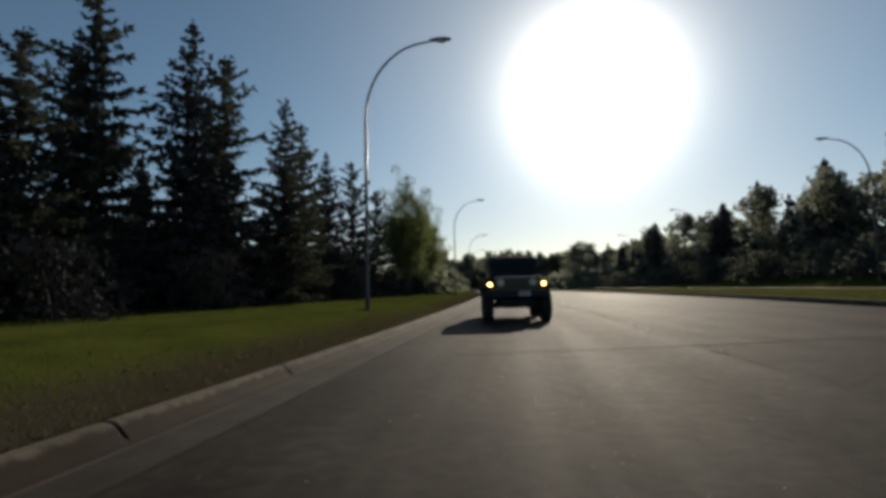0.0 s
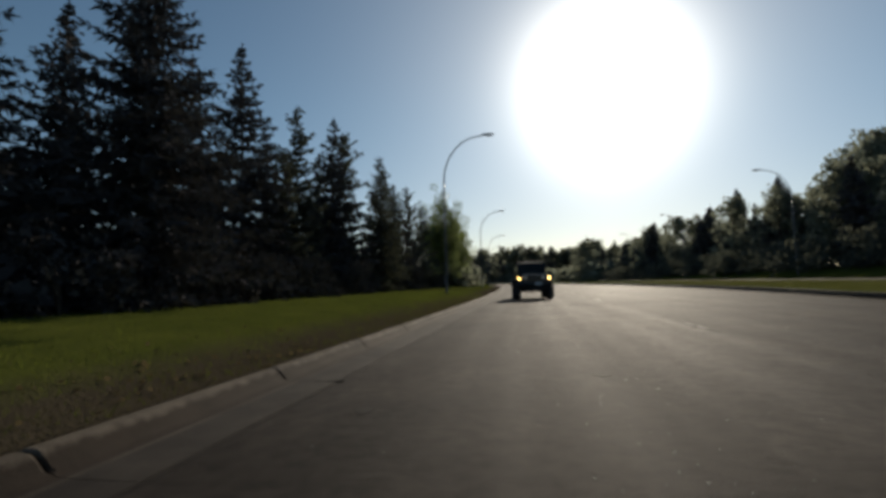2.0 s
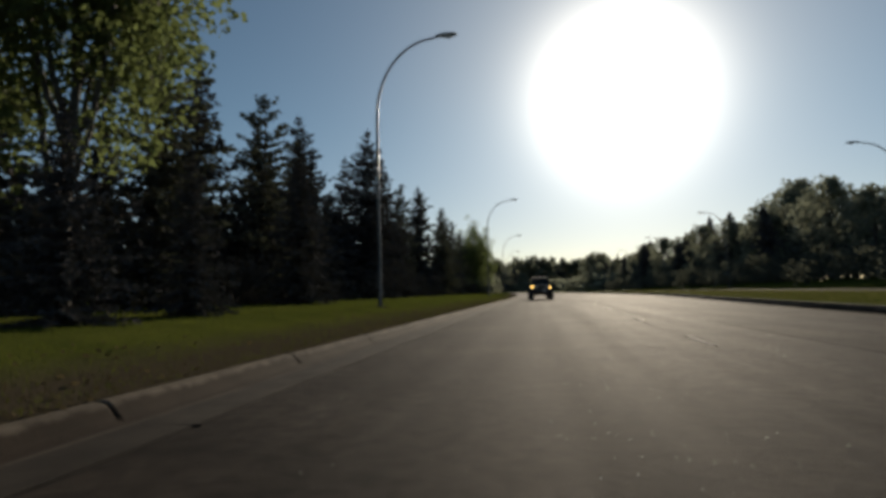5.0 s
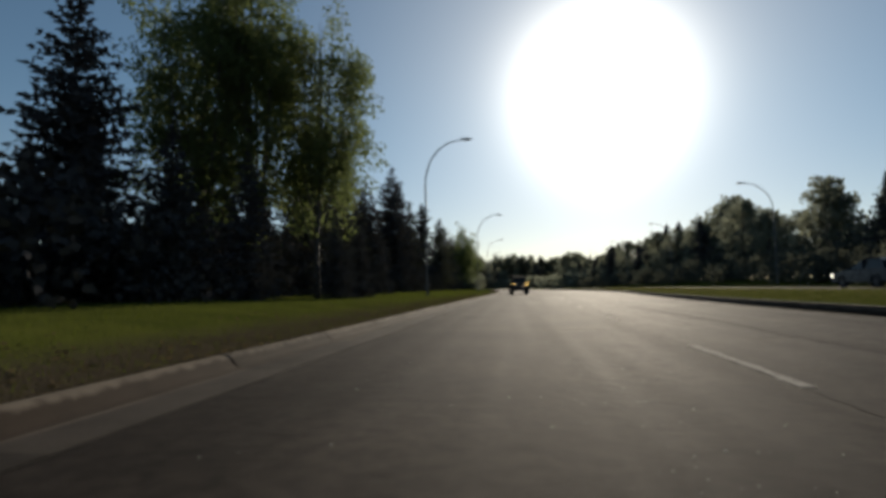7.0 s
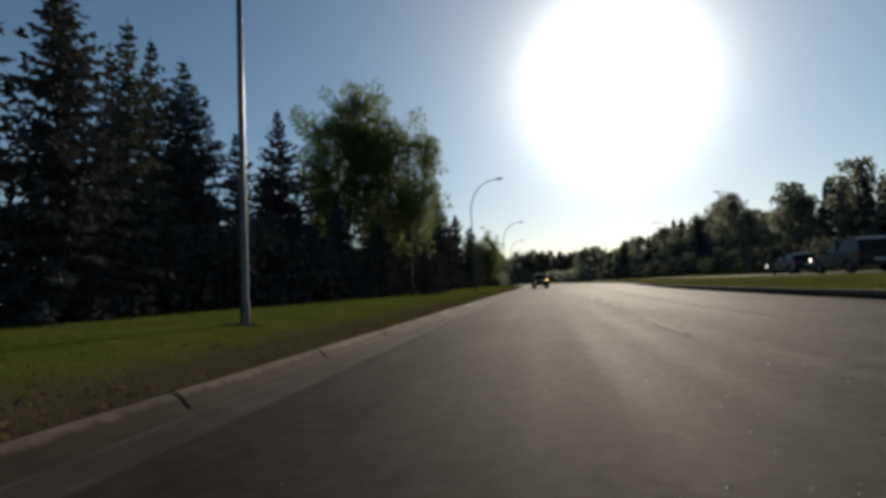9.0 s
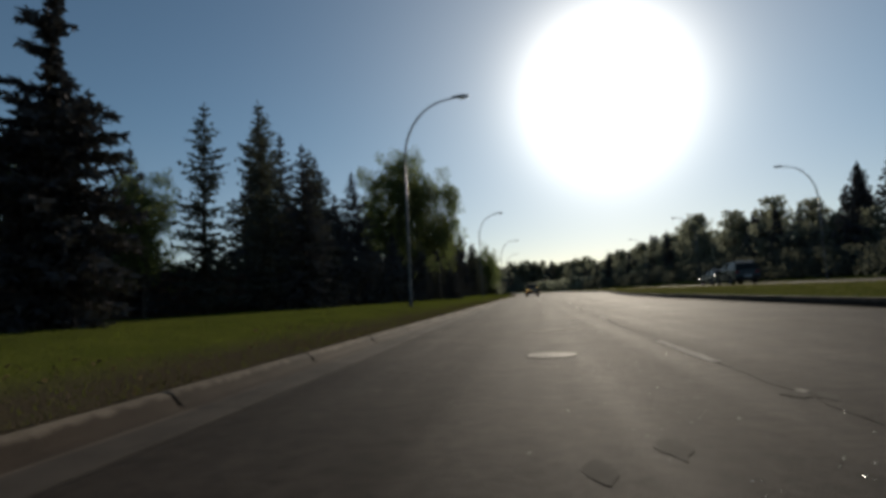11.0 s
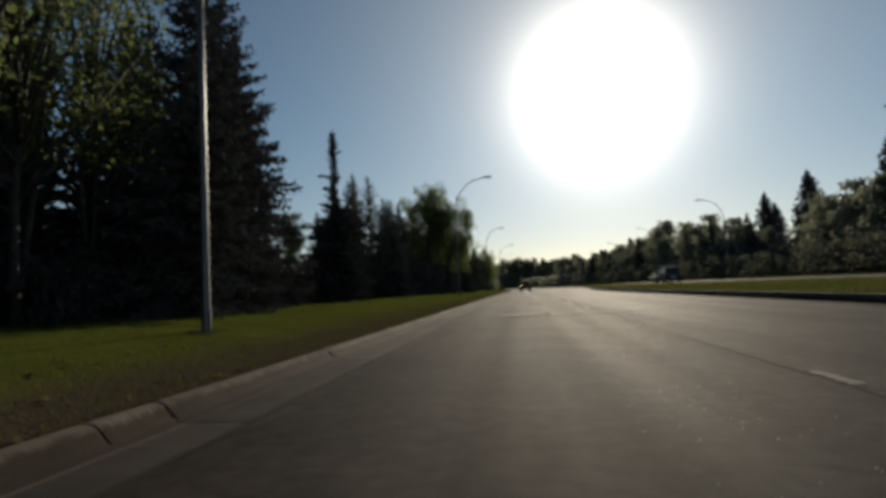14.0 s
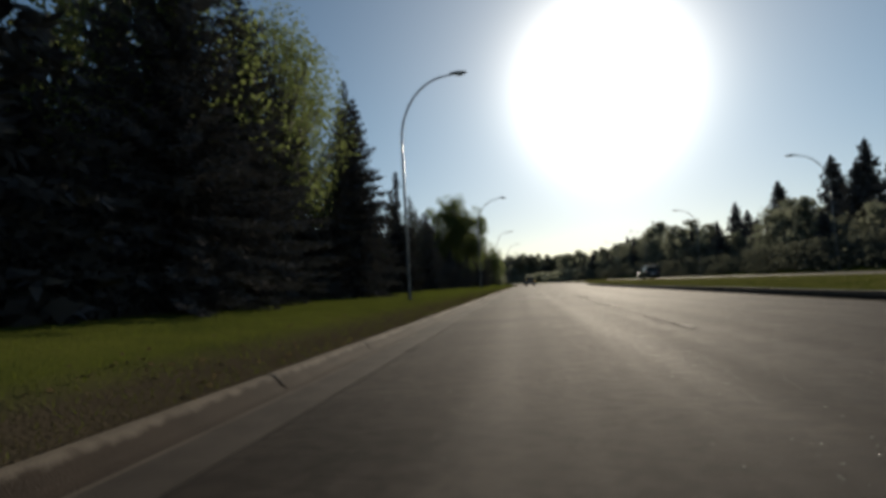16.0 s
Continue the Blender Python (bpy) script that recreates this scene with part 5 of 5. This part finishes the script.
def worn_patch(cx, cy, rx, ry, height):
    """A low mound of patching mix: an uneven foot, a broken shoulder and a flat top."""
    foot = blob(cx, cy, rx, ry, 34, 0.13)
    verts = [(x, y, 0.001) for x, y in foot]
    for q, z in ((0.93, 0.75), (0.80, 1.0)):
        verts += [(cx + (x - cx) * q * random.uniform(0.97, 1.02), cy + (y - cy) * q * random.uniform(0.96, 1.02), height * z * random.uniform(0.85, 1.1)) for x, y in foot]
    n = len(foot)
    faces = [(r * n + k, r * n + (k + 1) % n, (r + 1) * n + (k + 1) % n, (r + 1) * n + k) for r in range(2) for k in range(n)]
    faces.append(tuple(range(2 * n, 3 * n)))
    return link("patch", verts, faces, PATCH, road)


worn_patch(-2.68, -73.42, 0.82, 0.58, 0.022)
flat_patch("patch", blob(-1.9, -60.5, 0.3, 0.25), 0.003, ASPHALT_PALE, "", "", parent=road)
flat_patch("patch", blob(-0.7, 6.8, 0.35, 0.12), 0.003, ASPHALT_PALE, "", "", parent=road)
flat_patch("patch", blob(-0.9, -35.6, 0.3, 0.1), 0.003, ASPHALT_PALE, "", "", parent=road)
crack("filled_crack", wander(-2.85, -74.62, -0.9, -74.2, 16, 0.03), 0.014, TAR, "")
crack("filled_crack", wander(-0.9, -74.2, 1.9, -73.7, 18, 0.03), 0.005, TAR, "")
for k in range(26):
    q = random.random()
    x, y = (-2.0 + random.uniform(-0.22, 0.12), -73.66 + random.uniform(-0.16, 0.2)) if k < 14 else (-2.8 + 1.5 * q, -74.72 + 0.3 * q + random.uniform(-0.03, 0.05))
    flat_patch("patch_crumb", blob(x, y, random.uniform(0.012, 0.045), random.uniform(0.008, 0.02), 9, 0.3), 0.007, CRUMB, "", "", parent=road)


def manhole_cover(x, y):
    root = tagged(new("manhole_cover"), "round iron manhole cover worn bright, set in the asphalt", "manhole cover")
    root.location = (x, y, 0)
    bm = bmesh.new()
    turned(bm, [(0.0, 0.30), (0.009, 0.30), (0.009, 0.26), (0.0, 0.26)], (0, 0, 0), 32)
    bmesh.ops.rotate(bm, verts=bm.verts, matrix=Matrix.Rotation(-math.pi / 2, 3, 'Y'))
    part("ring", bm, IRON, root)
    bm = bmesh.new()
    bmesh.ops.create_cone(bm, segments=32, radius1=0.256, radius2=0.254, depth=0.02, cap_ends=True, matrix=Matrix.Translation((0, 0, -0.003)))
    lid = part("lid", bm, IRON, root)
    for i in range(-3, 4):
        for j in range(-3, 4):
            if math.hypot(i, j) < 3.4:
                bm = bmesh.new()
                box(bm, i * 0.066, j * 0.066, 0.009, 0.038, 0.038, 0.006, 0.002)
                part("stud", bm, IRON, lid)
    return root


manhole_cover(-2.0, -64.6)
for y in (6.9, 24.0):
    x0 = random.uniform(-3.5, -1.0)
    crack("filled_crack", wander(x0, y, random.uniform(3.5, 5.6), y + random.uniform(0.5, 2.4), 18, 0.09), 0.006, TAR, "")
for x, y0, y1 in ((1.9, -48, -20),):
    crack("filled_crack", wander(x, y0, x + random.uniform(-0.3, 0.3), y1, 70, 0.05), 0.006, TAR, "")

# dark open seam between gutter and asphalt, with short cracks across the gutter at some joints
y = 20.0
while y > -112:
    y2 = y - random.uniform(2.0, 7.0)
    off = random.uniform(0.675, 0.70)
    pts = [(float(kerb_x(y + (y2 - y) * i / 24)) + off + random.uniform(-0.012, 0.012), y + (y2 - y) * i / 24) for i in range(25)]
    crack("gutter_seam", pts, random.uniform(0.007, 0.014), ASPHALT_DARK, "")
    y = y2 - random.choice((0.02, 0.02, 0.8, 1.6))
for k, a, b in ((0, 0.42, 0.74), (2, 0.45, 0.78), (4, 0.55, 0.70), (8, 0.40, 0.72), (16, 0.5, 0.7), (32, 0.5, 0.75)):
    y = -8.46 - 2.68 * k
    crack("gutter_crack", [(float(kerb_x(y)) + a + (b - a) * i / 8, y + random.uniform(-0.015, 0.015)) for i in range(9)], 0.005, ASPHALT_DARK, "", z=0.013)

# open joint along the lane line, with crumbled hollows
y = 20.0
while y > -112:
    y2 = y - random.uniform(2.5, 6)
    off = random.uniform(-0.10, 0.10)
    pts = [(lane_x(y + (y2 - y) * i / 24) + off + random.uniform(-0.03, 0.03), y + (y2 - y) * i / 24) for i in range(25)]
    crack("open_joint", pts, random.uniform(0.003, 0.007), ASPHALT_DARK, "")
    if random.random() < 0.7:
        i = random.randrange(4, 20)
        flat_patch("hollow", blob(pts[i][0], pts[i][1], random.uniform(0.05, 0.10), random.uniform(0.12, 0.35), 14, 0.3), 0.0055, ASPHALT_DARK, "", "", parent=road)
        flat_patch("patch_crumb", blob(pts[i][0] + 0.08, pts[i][1] + 0.1, 0.035, 0.05, 9, 0.3), 0.007, CRUMB, "", "", parent=road)
    y = y2 - random.uniform(2, 7)
for k in range(40):
    x, y = random.gauss(-0.4, 1.6), random.uniform(-108, 10)
    flat_patch("oil_spot", blob(x, y, random.uniform(0.03, 0.12), random.uniform(0.04, 0.2), 12, 0.35), 0.003, ASPHALT_DARK, "", "", parent=road)

# loose bright chippings along the wheel track
rg = np.random.default_rng(9)
n = 4200
cx = np.where(rg.random(n) < 0.6, rg.normal(-1.35, 0.35, n), rg.uniform(-3.6, 3.5, n))
cy = rg.uniform(-106, 18, n)
s = rg.uniform(0.003, 0.009, n)
tet = np.array([(1, 0, -0.1), (-0.5, 0.87, -0.1), (-0.5, -0.87, -0.1), (0, 0, 0.14)])
idx = np.array([(0, 1, 3), (1, 2, 3), (2, 0, 3)])
c = np.stack([cx, cy, np.full(n, 0.003)], 1)
spin = rg.uniform(0, 6.283, n)
turn_z = np.stack([np.cos(spin), -np.sin(spin), np.sin(spin), np.cos(spin)], 1).reshape(n, 2, 2)
shape = tet[None] * s[:, None, None] * rg.uniform(0.6, 1.4, (n, 4, 1))
shape[:, :, :2] = np.einsum("nij,nkj->nki", turn_z, shape[:, :, :2])
v = c[:, None, :] + shape
STONE = grained("light_chippings", (0.25, 0.24, 0.22), (0.55, 0.53, 0.5), 30, 0.3, 0, 0.1)
STONE.node_tree.nodes["Principled BSDF"].inputs["Specular IOR Level"].default_value = 0.9
chips = new("chippings", tri_mesh("chippings", v[:, idx].reshape(-1, 3, 3), STONE))
tagged(chips, "loose pale stone chippings on the asphalt", "gravel", kind="stuff")

# mown grass: thin pointed blades
def blade_mesh(name, x, y, z, height, width, mat):
    n = len(x)
    foot = np.stack([x, y, z - 0.012], 1)
    a = rg.uniform(0, 6.283, n)
    side = np.stack([np.cos(a), np.sin(a), 0 * a], 1) * (width / 2)[:, None]
    tip = foot + np.stack([rg.normal(0, 0.4, n) * height, rg.normal(0, 0.4, n) * height, height], 1)
    return tri_mesh(name, np.stack([foot - side, foot + side, tip], 1), mat)


def verge_z(off):
    return np.interp(off, (0, 0.06, 0.6, 2.1, 6.0, 12.0), (0.125, 0.135, 0.20, 0.42, 0.52, 0.6))


n = 230000
gy = rg.uniform(-113, 22, n)
off = 0.15 + 6.2 * rg.random(n) ** 1.6
clump = 0.5 + 0.5 * np.sin(gy * 2.1 + np.sin(off * 3.3) * 2) * np.sin(off * 2.7 + gy * 0.6)
keep = rg.random(n) < np.interp(off, (0, 0.3, 0.8, 1.4), (0.12, 0.3, 0.7, 1.0)) * (0.45 + 0.55 * clump)
gy, off = gy[keep], off[keep]
L = rg.uniform(0.03, 0.075, len(gy))
grass = new("grass", blade_mesh("grass", kerb_x(gy) - off, gy, verge_z(off), L, 0.06 * L + 0.005, GRASS))
tagged(grass, "short mown green grass on the verge", "grass", kind="stuff")
n = 60000
gy = rg.uniform(-113, 12, n)
off = 0.05 + np.abs(rg.normal(0.2, 0.5, n))
L = rg.uniform(0.02, 0.055, n)
dry = new("dry_grass", blade_mesh("dry_grass", kerb_x(gy) - off, gy, verge_z(off), L, 0.06 * L + 0.005, DRY_GRASS))
tagged(dry, "dry trampled brown grass beside the kerb", "grass", kind="stuff")
n = 6000
gy = rg.uniform(-113, 14, n)
off = 0.08 + 1.7 * rg.random(n) ** 1.5
keep = np.sin(gy * 1.3 + 2.2 * np.sin(gy * 0.37)) + np.sin(off * 4.1 + gy * 0.8) + rg.normal(0, 0.6, n) > 0.2
gy, off = gy[keep], off[keep]
n = len(gy)
at = np.stack([kerb_x(gy) - off, gy, verge_z(off) + 0.022], 1)
flat = rg.normal(size=(n, 3)) * np.array((1, 1, 0.35))
LITTER = leafy("fallen_leaves", (0.055, 0.042, 0.025), (0.13, 0.10, 0.06), (0.12, 0.095, 0.05), 0.9, 0.4, 0.0)
litter = new("leaf_litter", tri_mesh("leaf_litter", blades(rg, at, flat, rg.uniform(0.04, 0.09, n), rg.uniform(0.03, 0.05, n)), LITTER))
tagged(litter, "dry brown fallen leaves in the grass beside the kerb", "leaves", kind="stuff")
n = 46000
gy = rg.uniform(-100, 60, n)
q = rg.uniform(0.03, 0.97, n)
mx, fx = median_x(gy), far_left_x(gy)
L = rg.uniform(0.05, 0.12, n)
gz = median_z(q, gy)
MEDIAN_GRASS = leafy("dry_median_grass", (0.062, 0.064, 0.022), (0.13, 0.122, 0.05), (0.20, 0.20, 0.07), 0.8, 0.35)
median_grass = new("median_grass", blade_mesh("median_grass", mx + q * (fx - mx), gy, gz, L, 0.10 * L + 0.012, MEDIAN_GRASS))
tagged(median_grass, "short sunlit yellow-green grass on the median", "grass", kind="stuff")
